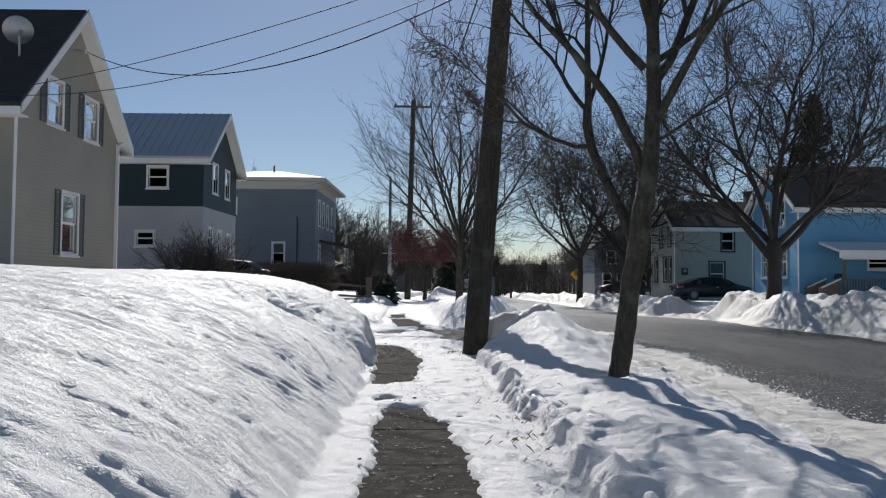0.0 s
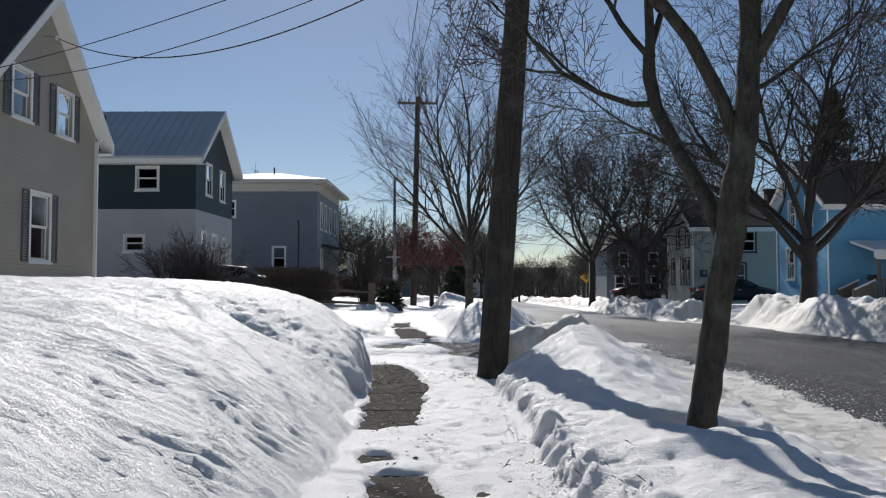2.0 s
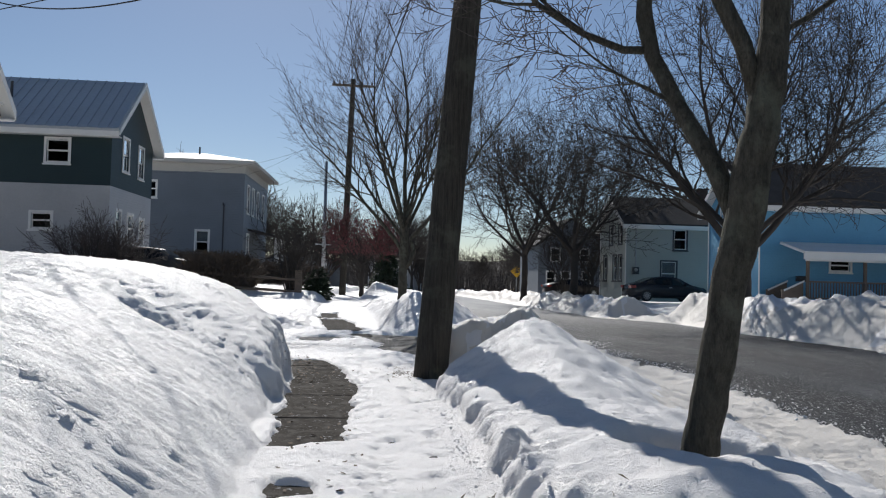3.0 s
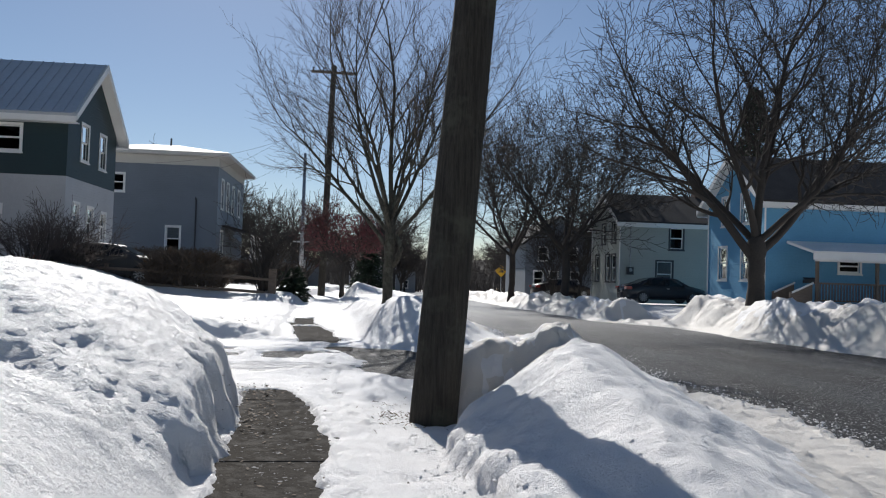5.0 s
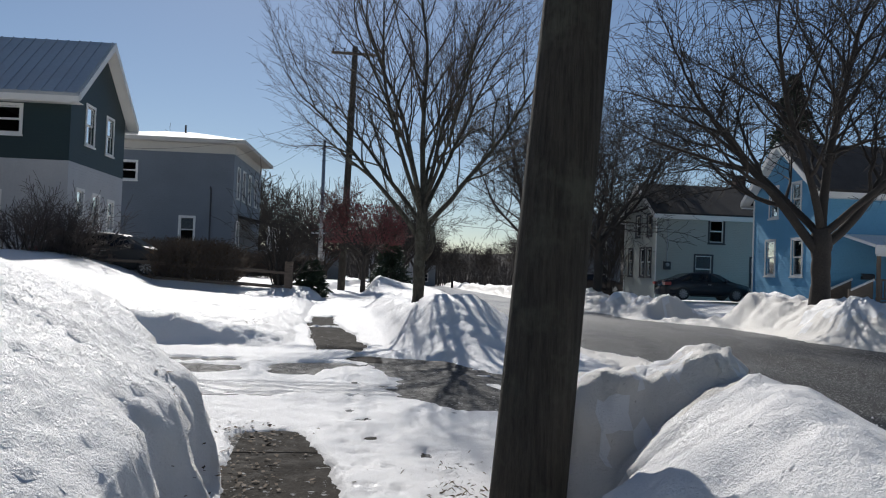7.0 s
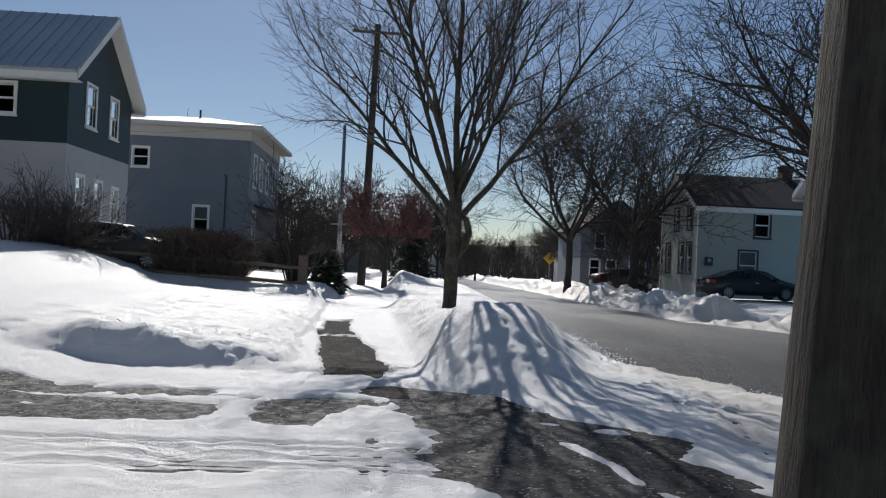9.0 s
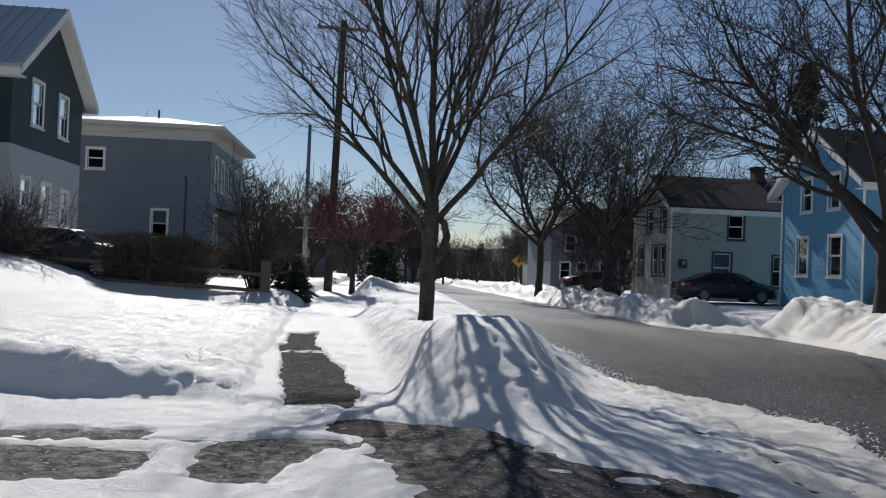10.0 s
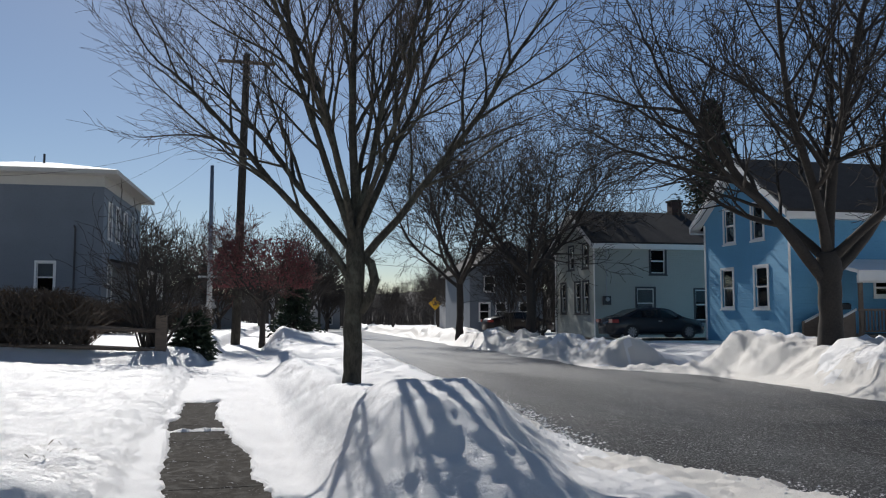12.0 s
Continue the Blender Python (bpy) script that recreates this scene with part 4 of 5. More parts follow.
# dark green over white house with the metal roof
dark, df, dn, dk = street_house("two-tone house, dark green over white, with metal roof", -11.58, -20.5, 37.95, 43.95, 1.2, 7.15, 9.55, WHITE_WALL, METAL_ROOF,
    [(1.5, 2.3, 5.5, 6.9), (3.75, 4.5, 5.45, 6.85), (0.85, 1.5, 2.75, 3.65), (2.5, 3.2, 2.35, 3.6), (4.25, 4.9, 2.35, 3.5)], [(1.75, 2.65, 5.55, 6.5), (2.35, 3.15, 2.75, 3.4)], band=(4.63, WHITE_WALL, DARK_GREEN), ribs=True, over=0.42)
# blue house across the road
blue, lf, ln, lk = street_house("bright blue clapboard house with white trim and porch", 18.35, 31.0, 41.1, 47.3, 0.1, 5.35, 7.55, BLUE, SHINGLE,
    [(1.5, 2.35, 1.55, 3.15), (3.95, 4.8, 1.55, 3.15), (1.7, 2.45, 4.3, 5.7), (3.75, 4.5, 4.3, 5.7)], [(3.6, 4.6, 2.0, 2.55), (7.2, 8.0, 1.2, 2.6), (9.6, 10.8, 1.4, 2.5)], facing=-1, over=0.45, rake=WHITE_PAINT)
# pale house beyond the parked car
drk = dict(trim=DARK_TRIM, inner=WHITE_PAINT)
pale, pf, pn, pk = street_house("pale grey two-storey house with dark roof", 15.4, 27.0, 53.0, 59.0, 0.0, 4.95, 6.75, PALE_WALL, SHINGLE,
    [(0.9, 1.6, 1.3, 2.9), (2.1, 2.8, 1.3, 2.9), (4.3, 5.0, 1.3, 2.9), (0.9, 1.6, 3.7, 4.9), (3.0, 3.7, 3.7, 4.9)],
    [(3.1, 3.9, 3.35, 4.6), (2.3, 3.25, 1.0, 2.55, dict(blind=0.6)), (5.6, 6.4, 0.9, 2.5, dict(blind=0.4))], facing=-1, over=0.3, win=drk)


def hip_house(label, x0, x1, y0, y1, z0, eave, rise, wall, near_holes, side_holes):
    house = thing("house", label, "house", at=((x0 + x1) / 2, (y0 + y1) / 2, z0))
    inv = house.matrix_world.inverted()

    def keep(ob):
        ob.matrix_parent_inverse = inv
        return ob
    near, side = Face((x1, y0, 0), (-1, 0, 0), (0, -1, 0)), Face((x1, y0, 0), (0, 1, 0), (1, 0, 0))
    keep(part("wall", wall_mesh(near, x1 - x0, z0, eave, near_holes), wall, house))
    keep(part("wall", wall_mesh(side, y1 - y0, z0, eave, side_holes), wall, house))
    keep(part("wall", Build().box(x0, x0 + 0.15, y0 + 0.17, y1, z0, eave), wall, house))
    keep(part("wall", Build().box(x0 + 0.15, x1 - 0.17, y1 - 0.15, y1, z0, eave), wall, house))
    for f, holes in ((near, near_holes), (side, side_holes)):
        for h in holes:
            keep(window(house, f, h, **(h[4] if len(h) > 4 else {})))
    keep(part("upper_floor", Build().box(x0 + 0.16, x1 - 0.17, y0 + 0.17, y1 - 0.16, (z0 + eave) / 2 - 0.1, (z0 + eave) / 2), ROOM, house))
    keep(part("room_wall", Build().box((x0 + x1) / 2, (x0 + x1) / 2 + 0.1, y0 + 0.17, y1 - 0.16, z0, eave), ROOM, house))
    o = 0.75
    # deep boxed eave with a frieze under it
    keep(part("frieze", Build().box(x0 - 0.03, x1 + 0.03, y0 - 0.03, y0 - 0.003, eave - 0.55, eave), FRIEZE, house))
    keep(part("frieze", Build().box(x1 + 0.003, x1 + 0.03, y0, y1, eave - 0.55, eave), FRIEZE, house))
    keep(part("eave", Build().box(x0 - o, x1 + o, y0 - o, y1 + o, eave + 0.004, eave + 0.22), FRIEZE, house))
    ins = 3.2
    a = [(x0 - o, y0 - o, eave + 0.225), (x1 + o, y0 - o, eave + 0.225), (x1 + o, y1 + o, eave + 0.225), (x0 - o, y1 + o, eave + 0.225)]
    c = [(x0 + ins, y0 + ins, eave + rise), (x1 - ins, y0 + ins, eave + rise), (x1 - ins, y1 - ins, eave + rise), (x0 + ins, y1 - ins, eave + rise)]
    b = Build()
    for i in range(4):
        b.quad(a[i], a[(i + 1) % 4], c[(i + 1) % 4], c[i])
    b.quad(*c)
    b.quad(*a[::-1])
    keep(part("roof", b, SNOW, house, "low hipped roof under snow"))
    keep(part("vent_pipe", Build().tube([(x1 - 3.6, y0 + 2.6, eave + rise - 0.3), (x1 - 3.6, y0 + 2.6, eave + rise + 0.35)], [0.06, 0.06], 8), DARK_TRIM, house))
    return house, near, side, keep


grey, gf, gs, gk = hip_house("large grey-blue house with deep white eaves", -17.6, -9.3, 57.3, 68.0, 0.9, 8.25, 1.15, GREY_BLUE,
    [(2.25, 3.05, 2.3, 3.8, dict(blind=0.5)), (5.75, 6.6, 5.95, 7.0)], [(1.2, 2.0, 5.2, 7.0), (3.2, 4.0, 5.2, 7.0), (5.4, 6.2, 5.2, 7.0), (8.0, 8.8, 5.2, 7.0), (1.4, 2.3, 1.9, 3.7)])


# ---- poles ----
def utility_pole(label, foot, top, r0, r1, arms=()):
    p = thing("utility_pole", label, "pole", "utility poles", at=foot)
    f, t = Vector((0, 0, -0.4)), Vector(top) - Vector(foot)
    b = Build()
    n = 14
    rnd = random.Random(5)
    b.tube([f.lerp(t, i / n) for i in range(n + 1)], [(r0 + (r1 - r0) * i / n) * rnd.uniform(0.985, 1.015) for i in range(n + 1)], 20)
    part("shaft", b, POLE_WOOD, p, smooth=True)
    for z, half, heading in arms:
        c = f.lerp(t, (z - foot[2] + 0.4) / (t.z + 0.4))
        d = Vector((math.cos(heading), math.sin(heading), 0))
        arm = part("crossarm", Build().prism([c - d * half + Vector((0, -0.19, -0.06)), c + d * half + Vector((0, -0.19, -0.06)), c + d * half + Vector((0, -0.19, 0.06)), c - d * half + Vector((0, -0.19, 0.06))], (0, 0.1, 0)), GREY_WOOD, p)
        for k in (-0.92, -0.45, 0.45, 0.92):
            q = c + d * half * k + Vector((0, -0.14, 0.06))
            part("insulator", Build().tube([q, q + Vector((0, 0, 0.06)), q + Vector((0, 0, 0.10)), q + Vector((0, 0, 0.18))], [0.02, 0.05, 0.03, 0.045], 8), DARK_TRIM, arm)
    return p


POLE_TOP = (1.22, 12.7, 10.6)
utility_pole("leaning weathered wooden utility pole beside the sidewalk", (0.42, 12.48, 0.0), POLE_TOP, 0.195, 0.125, ((9.9, 1.1, 0.1),))
utility_pole("distant wooden utility pole with a crossarm", (-2.2, 48.0, 0.3), (-1.95, 48.0, 12.1), 0.19, 0.14, ((11.7, 1.15, 0.05),))


# ---- porch of the blue house ----
def porch():
    p = thing("porch", "wooden front porch with baluster railing and white-edged roof", "porch", at=(24.0, 40.0, 0.2))
    inv = p.matrix_world.inverted()

    def add(name, b, m, parent=p, label=""):
        ob = part(name, b, m, parent, label)
        if parent is p:
            ob.matrix_parent_inverse = inv
        return ob
    x0, x1, y0, y1, zf = 19.6, 30.6, 39.1, 41.05, 0.55
    add("deck", Build().box(x0, x1, y0, y1, zf - 0.12, zf), GREY_WOOD)
    add("skirt", Build().box(x0, x1, y0 + 0.03, y0 + 0.06, 0.0, zf - 0.125), GREY_WOOD)
    b = Build().prism([(x0 - 0.3, y0 - 0.35, 2.72), (x1 + 0.2, y0 - 0.35, 2.72), (x1 + 0.2, y1 - 0.02, 3.25), (x0 - 0.3, y1 - 0.02, 3.25)], (0, -0.03, 0.12))
    add("porch_roof", b, SNOW, label="shed roof covered with snow")
    add("roof_fascia", Build().box(x0 - 0.34, x1 + 0.24, y0 - 0.42, y0 - 0.36, 2.46, 2.80), WHITE_PAINT)
    add("porch_beam", Build().box(x0, x1, y0 - 0.02, y0 + 0.10, 2.40, 2.66), WHITE_PAINT)
    for x in (x0 + 0.1, x0 + 2.9, x0 + 5.8, x0 + 8.6, x1 - 0.1):
        add("post", Build().box(x - 0.06, x + 0.06, y0, y0 + 0.12, zf, 2.40), GREY_WOOD)
    add("rail", Build().box(x0, x1, y0 + 0.02, y0 + 0.10, zf + 0.85, zf + 0.93), GREY_WOOD)
    add("rail", Build().box(x0, x1, y0 + 0.03, y0 + 0.09, zf + 0.10, zf + 0.16), GREY_WOOD)
    bal = Build().box(-0.02, 0.02, -0.02, 0.02, 0, 0.69).mesh("baluster", GREY_WOOD)
    for k in range(int((x1 - x0) / 0.14)):
        ob = add("baluster", bal, GREY_WOOD)
        ob.location = (x0 + 0.1 + 0.14 * k, y0 + 0.06, zf + 0.16)
    # steps at the street end
    for k in range(3):
        add("step", Build().box(x0 - 0.3 * (3 - k), x0 - 0.3 * (2 - k), y0 + 0.2, y1 - 0.3, 0.0, zf - 0.17 * (3 - k) + 0.02), GREY_WOOD)
    for y in (y0 + 0.15, y1 - 0.3):
        add("stair_rail", Build().prism([(x0 - 1.0, y, 0.95), (x0, y, zf + 0.86), (x0, y, zf + 0.94), (x0 - 1.0, y, 1.03)], (0, 0.07, 0)), WHITE_PAINT)
        add("stair_side", Build().prism([(x0 - 1.0, y + 0.01, 0.0), (x0 - 0.05, y + 0.01, 0.0), (x0 - 0.05, y + 0.01, zf + 0.84), (x0 - 1.0, y + 0.01, 0.94)], (0, 0.05, 0)), GREY_WOOD)
        add("newel", Build().box(x0 - 1.08, x0 - 1.0, y, y + 0.08, 0.0, 1.02), GREY_WOOD)
    return p


porch()
mb = thing("mailbox", "black wall mailbox on the blue house", "mailbox", at=(20.4, 41.02, 1.45))
part("box", Build().box(-0.28, 0.28, -0.14, 0.0, 0, 0.16), DARK_TRIM, mb)
part("lid", Build().prism([(-0.29, -0.15, 0.16), (0.29, -0.15, 0.16), (0.29, 0.0, 0.24), (-0.29, 0.0, 0.24)], (0, 0, 0.015)), DARK_TRIM, mb)
meter = thing("electric_meter", "grey meter box on the pale house wall", "meter", at=(16.0, 52.98, 1.7))
part("box", Build().box(-0.2, 0.2, -0.14, 0.0, 0, 0.45), DARK_TRIM, meter)
part("dial", Build().tube([(0, -0.14, 0.28), (0, -0.22, 0.28)], [0.11, 0.10], 14), GALVANISED, meter)
part("conduit", Build().tube([(0, -0.05, 0.45), (0, -0.05, 2.9)], [0.03, 0.03], 8), GALVANISED, meter)
chim = thing("chimney", "red brick chimney on the pale house roof", "chimney", at=(21.5, 56.0, 6.2))
part("stack", Build().box(-0.3, 0.3, -0.3, 0.3, -0.2, 1.35), BRICK_RED, chim)
part("cap", Build().box(-0.36, 0.36, -0.36, 0.36, 1.35, 1.45), CONCRETE, chim)


# ---- side porch of the grey house, pipes on walls ----
sp_ = thing("porch", "small side porch with white posts on the grey house", "porch", at=(-8.4, 62.0, 0.8))
part("deck", Build().box(-0.88, 1.1, -2.6, 2.6, -0.4, 0.1), GREY_WOOD, sp_)
part("porch_roof", Build().prism([(-0.88, -2.9, 3.2), (1.4, -2.9, 2.75), (1.4, 2.9, 2.75), (-0.88, 2.9, 3.2)], (0, 0, 0.14)), SHINGLE, sp_)
part("beam", Build().box(0.9, 1.1, -2.7, 2.7, 2.45, 2.74), WHITE_PAINT, sp_)
for y in (-2.5, -0.9, 0.9, 2.5):
    part("post", Build().box(0.92, 1.08, y - 0.08, y + 0.08, 0.1, 2.45), WHITE_PAINT, sp_)
for z in (0.25, 0.95):
    part("rail", Build().box(0.97, 1.03, -2.4, 2.4, z, z + 0.06), WHITE_PAINT, sp_)
cond = thing("conduit", "grey service conduit on the grey-blue wall", "conduit", at=(-10.6, 57.26, 0.9))
part("pipe", Build().tube([(0, 0, 0.3), (0, 0, 4.6), (0.0, -0.25, 4.75)], [0.05, 0.05, 0.05], 8), DARK_TRIM, cond)
part("meter_box", Build().box(-0.15, 0.15, -0.16, 0.0, 0.9, 1.4), GALVANISED, cond)
vent = thing("vent_pipe", "dark vent pipe on the metal roof", "pipe", at=(-16.4, 39.4, 8.45))
part("pipe", Build().tube([(0, 0, -0.25), (0, 0, 0.75)], [0.06, 0.06], 10), DARK_TRIM, vent)
part("collar", Build().tube([(0, 0, 0.02), (0, 0, 0.12)], [0.16, 0.08], 10), DARK_TRIM, vent)
spout = thing("downspout", "white downspout on the beige house corner", "downspout", at=(-11.38, 27.42, 1.0))
part("pipe", Build().box(-0.04, 0.04, -0.04, 0.04, 0.0, 4.75), WHITE_PAINT, spout)
part("elbow", Build().tube([(0, 0, 4.72), (0.1, 0.1, 4.86), (0.25, 0.3, 4.95)], [0.045] * 3, 8), WHITE_PAINT, spout)


# ---- satellite dish on the beige roof ----
def dish():
    d = thing("satellite_dish", "grey satellite dish on the shingle roof", "satellite dish", at=(-12.0, 21.9, 7.10))
    b = Build()
    rings, seg = 6, 24
    pts = [[(0.40 * r / rings * math.cos(6.2832 * s / seg), 0.40 * r / rings * math.sin(6.2832 * s / seg), 0.14 * (r / rings) ** 2) for s in range(seg)] for r in range(rings + 1)]
    for off in (0.0, -0.02):
        k = len(b.v)
        for ring in pts:
            b.v += [(x, y, z + off) for x, y, z in ring]
        for r in range(rings):
            for s in range(seg):
                q = (k + r * seg + s, k + r * seg + (s + 1) % seg, k + (r + 1) * seg + (s + 1) % seg, k + (r + 1) * seg + s)
                b.f.append(q if off == 0 else q[::-1])
    bowl = part("bowl", b, GALVANISED, d, smooth=True)
    bowl.matrix_local = pose(0, 0, 0.95, 60, 0, 205)
    part("mast", Build().tube([(0, 0.15, -0.3), (0, 0.12, 0.35), (0.02, 0.05, 0.85)], [0.035] * 3, 8), GALVANISED, d)
    arm = part("feed_arm", Build().tube([(0.1, 0, 0.62), (0.3, -0.35, 0.62), (0.36, -0.5, 0.72)], [0.02] * 3, 6), GALVANISED, d)
    part("feed_horn", Build().tube([(0.36, -0.5, 0.68), (0.34, -0.44, 0.82)], [0.05, 0.06], 8), GALVANISED, arm)
    part("bracket", Build().box(-0.14, 0.14, 0.0, 0.28, -0.34, -0.28), GALVANISED, d)


dish()


# ---- parked cars ----
def sedan(label, at, turn, paint):
    car = thing("car", label, "car", "parked cars", at=at, turn=turn)
    xs_ = np.linspace(-2.35, 2.35, 41)
    def roofline(x):
        return float(np.interp(x, [-2.35, -2.2, -1.7, -0.9, -0.2, 0.5, 1.3, 2.05, 2.35], [0.80, 0.98, 1.05, 1.38, 1.45, 1.40, 0.98, 0.82, 0.62]))
    def waist(x):
        return float(np.interp(x, [-2.35, -1.8, 0, 1.3, 2.1, 2.35], [0.78, 0.98, 0.95, 0.90, 0.76, 0.58]))
    def half(x):
        return 0.91 * float(np.interp(abs(x), [0, 1.6, 2.1, 2.35], [1, 0.98, 0.9, 0.72]))
    def ring(x):
        w, h, t = half(x), waist(x), roofline(x)
        top = max(h + 0.005, t)
        k = 0.70 if top > h + 0.1 else 0.92
        side = [(w * 0.86, 0.22), (w * 0.98, 0.34), (w, 0.56), (w * 0.985, h * 0.9), (w * 0.94, h), (w * (0.5 * k + 0.46), h + (top - h) * 0.55), (w * k, h + (top - h) * 0.94), (w * k * 0.6, top)]
        return [(x, y, z) for y, z in side] + [(x, -y, z) for y, z in side[::-1]]
    b = Build()
    n = 16
    for x in xs_:
        b.v += ring(x)
    for i in range(len(xs_) - 1):
        for s in range(n):
            a, c = i * n + s, i * n + (s + 1) % n
            b.f.append((a, c, c + n, a + n))
    b.f += [tuple(range(n - 1, -1, -1)), tuple(range((len(xs_) - 1) * n, len(xs_) * n))]
    body = part("body", b, paint, car, smooth=True)
    for side in (1, -1):
        for xa, xb, name in ((-1.55, -0.95, "quarter_window"), (-0.88, 0.02, "side_window"), (0.10, 0.95, "side_window")):
            g = Build()
            pts = []
            for x, f in ((xa, 0.06), (xb, 0.06), (min(xb, 0.62) if xb > 0.5 else xb, 0.86), (max(xa, -0.98), 0.86)):
                w, h, t = half(x), waist(x), roofline(x)
                k = 0.70
                y = w * (0.94 + (k - 0.94) * min(1, f * 1.02)) + 0.012
                pts.append((x, side * y, h + (t - h) * f))
            g.prism(pts if side > 0 else pts[::-1], (0, side * 0.004, 0))
            part(name, g, DARK_GLASS, car)
        part("headlight", Build().box(2.12, 2.3, side * 0.62 - 0.14, side * 0.62 + 0.14, 0.58, 0.70), GALVANISED, car)
        part("taillight", Build().box(-2.37, -2.05, side * 0.70 - 0.17, side * 0.70 + 0.17, 0.74, 0.90), RED_LENS, car, "red tail lamp")
        part("mirror", Build().box(0.82, 0.98, side * 0.95 - 0.08, side * 0.95 + 0.08, 0.94, 1.06), paint, car)
        part("door_handle", Build().box(-0.1, 0.08, side * 0.905 - 0.012, side * 0.905 + 0.012, 0.80, 0.83), GALVANISED, car)
        part("sill", Build().box(-1.0, 1.0, side * 0.86 - 0.04, side * 0.86 + 0.04, 0.20, 0.28), RUBBER, car)
        for x in (-1.42, 1.42):
            wheel = part("wheel", Build().tube([(x, side * 0.62, 0.33), (x, side * 0.90, 0.33)], [0.27, 0.27], 24), DARK_TRIM, car)
            t = Build()
            for i in range(28):
                a0, a1 = 6.2832 * i / 28, 6.2832 * (i + 1) / 28
                for r0, r1, y0, y1 in ((0.335, 0.335, 0.70, 0.90), (0.335, 0.23, 0.90, 0.925), (0.23, 0.335, 0.68, 0.70)):
                    t.quad((x + r0 * math.cos(a0), side * y0, 0.33 + r0 * math.sin(a0)), (x + r0 * math.cos(a1), side * y0, 0.33 + r0 * math.sin(a1)), (x + r1 * math.cos(a1), side * y1, 0.33 + r1 * math.sin(a1)), (x + r1 * math.cos(a0), side * y1, 0.33 + r1 * math.sin(a0)))
            part("tyre", t, RUBBER, wheel)
            rim = Build()
            for i in range(10):
                a = 6.2832 * i / 10
                u, v = Vector((math.cos(a), 0, math.sin(a))), Vector((-math.sin(a), 0, math.cos(a)))
                c = Vector((x, side * 0.915, 0.33))
                rim.prism([c + u * 0.03 - v * 0.02, c + u * 0.225 - v * 0.03, c + u * 0.225 + v * 0.03, c + u * 0.03 + v * 0.02], (0, side * 0.012, 0))
            part("rim", rim, GALVANISED, wheel)
    for xa, xb, name in ((0.62, 1.22, "windscreen"), (-1.62, -1.05, "rear_window")):
        g = Build()
        za, zb = roofline(xa) + 0.012, roofline(xb) + 0.012
        g.prism([(xa, -0.55, za), (xb, -0.62, zb), (xb, 0.62, zb), (xa, 0.55, za)], (0, 0, 0.006))
        part(name, g, DARK_GLASS, car)
    return car


DARK_GLASS = plain("tinted_car_glass", (0.012, 0.013, 0.014), 0.06, 40, 0.05, 0.0)
SILVER = plain("dull_silver_car_paint", (0.06, 0.06, 0.06), 0.6, 60, 0.06, 0.0, metal=0.3)
BROWN_PAINT = plain("dark_red_car_paint", (0.018, 0.012, 0.012), 0.3, 60, 0.06, 0.0, metal=0.3)
sedan("dark grey sedan parked in the snowy drive", (16.45, 48.9, 0.12), 2, CAR_PAINT)
sedan("silver sedan parked behind the shrubs", (-9.6, 37.0, 0.62), 0, SILVER)
sedan("dark maroon car parked further down the street", (15.2, 66.0, -0.1), 5, BROWN_PAINT)


# ---- wires ----
def wire(a, b, sag, label, thick=0.011):
    a, b = Vector(a), Vector(b)
    pts = [a.lerp(b, i / 24) - Vector((0, 0, sag * 4 * (i / 24) * (1 - i / 24))) for i in range(25)]
    return tagged(new("cable", Build().tube(pts, [thick] * 25, 6).mesh("cable", CABLE, True)), label, "cable", "overhead cables")


top = Vector(POLE_TOP)
wire((0.75, 12.6, 6.1), (-11.05, 24.05, 8.10), 1.12, "black service cable running to the beige gable", 0.014)
wire((0.75, 12.6, 6.5), (-11.9, 20.6, 6.05), 0.27, "thin black cable running to the beige eave", 0.009)
wire((0.75, 12.6, 6.22), (-11.9, 20.5, 5.95), 0.65, "second thin black cable running to the beige eave", 0.009)
for k in (-1.05, -0.5, 0.5, 1.05):
    wire(top + Vector((k, -0.14, -0.5)), (-1.95 + k * 0.95, 47.86, 11.9), 0.7, "black street cable strung between poles", 0.012)
wire(top + Vector((0, 0.1, -2.4)), (-2.0, 47.9, 8.6), 0.8, "heavy telephone cable strung between poles", 0.02)
wire((-2.0, 48.0, 10.2), (-9.2, 57.2, 7.6), 0.5, "service cable running to the grey house", 0.006)
wire((-2.0, 48.0, 9.0), (-9.0, 58.5, 6.6), 0.7, "second service cable running to the grey house", 0.006)
wire((-2.0, 48.0, 9.2), (-11.6, 44.0, 6.0), 0.7, "service cable running to the dark green house", 0.006)
wire((-2.0, 47.9, 11.9), (3.0, 120.0, 9.0), 1.2, "far black cable along the street", 0.014)
wire((-2.0, 50.0, 8.3), (15.2, 54.0, 4.9), 0.5, "cable crossing over the street", 0.012)
wire((0.0, 86.0, 6.5), (24.0, 90.0, 6.0), 0.8, "far cable crossing over the street", 0.016)
ins = thing("cable_bracket", "small bracket holding the cable on the beige gable", "bracket", at=(-11.05, 24.05, 8.10))
part("arm", Build().tube([(0, 0, 0), (-0.2, 0, 0.05), (-0.36, 0, 0.05)], [0.02] * 3, 6), GALVANISED, ins)
part("insulator", Build().tube([(0, 0, -0.05), (0, 0, 0.0), (0, 0, 0.06)], [0.04, 0.06, 0.04], 8), WHITE_PAINT, ins)

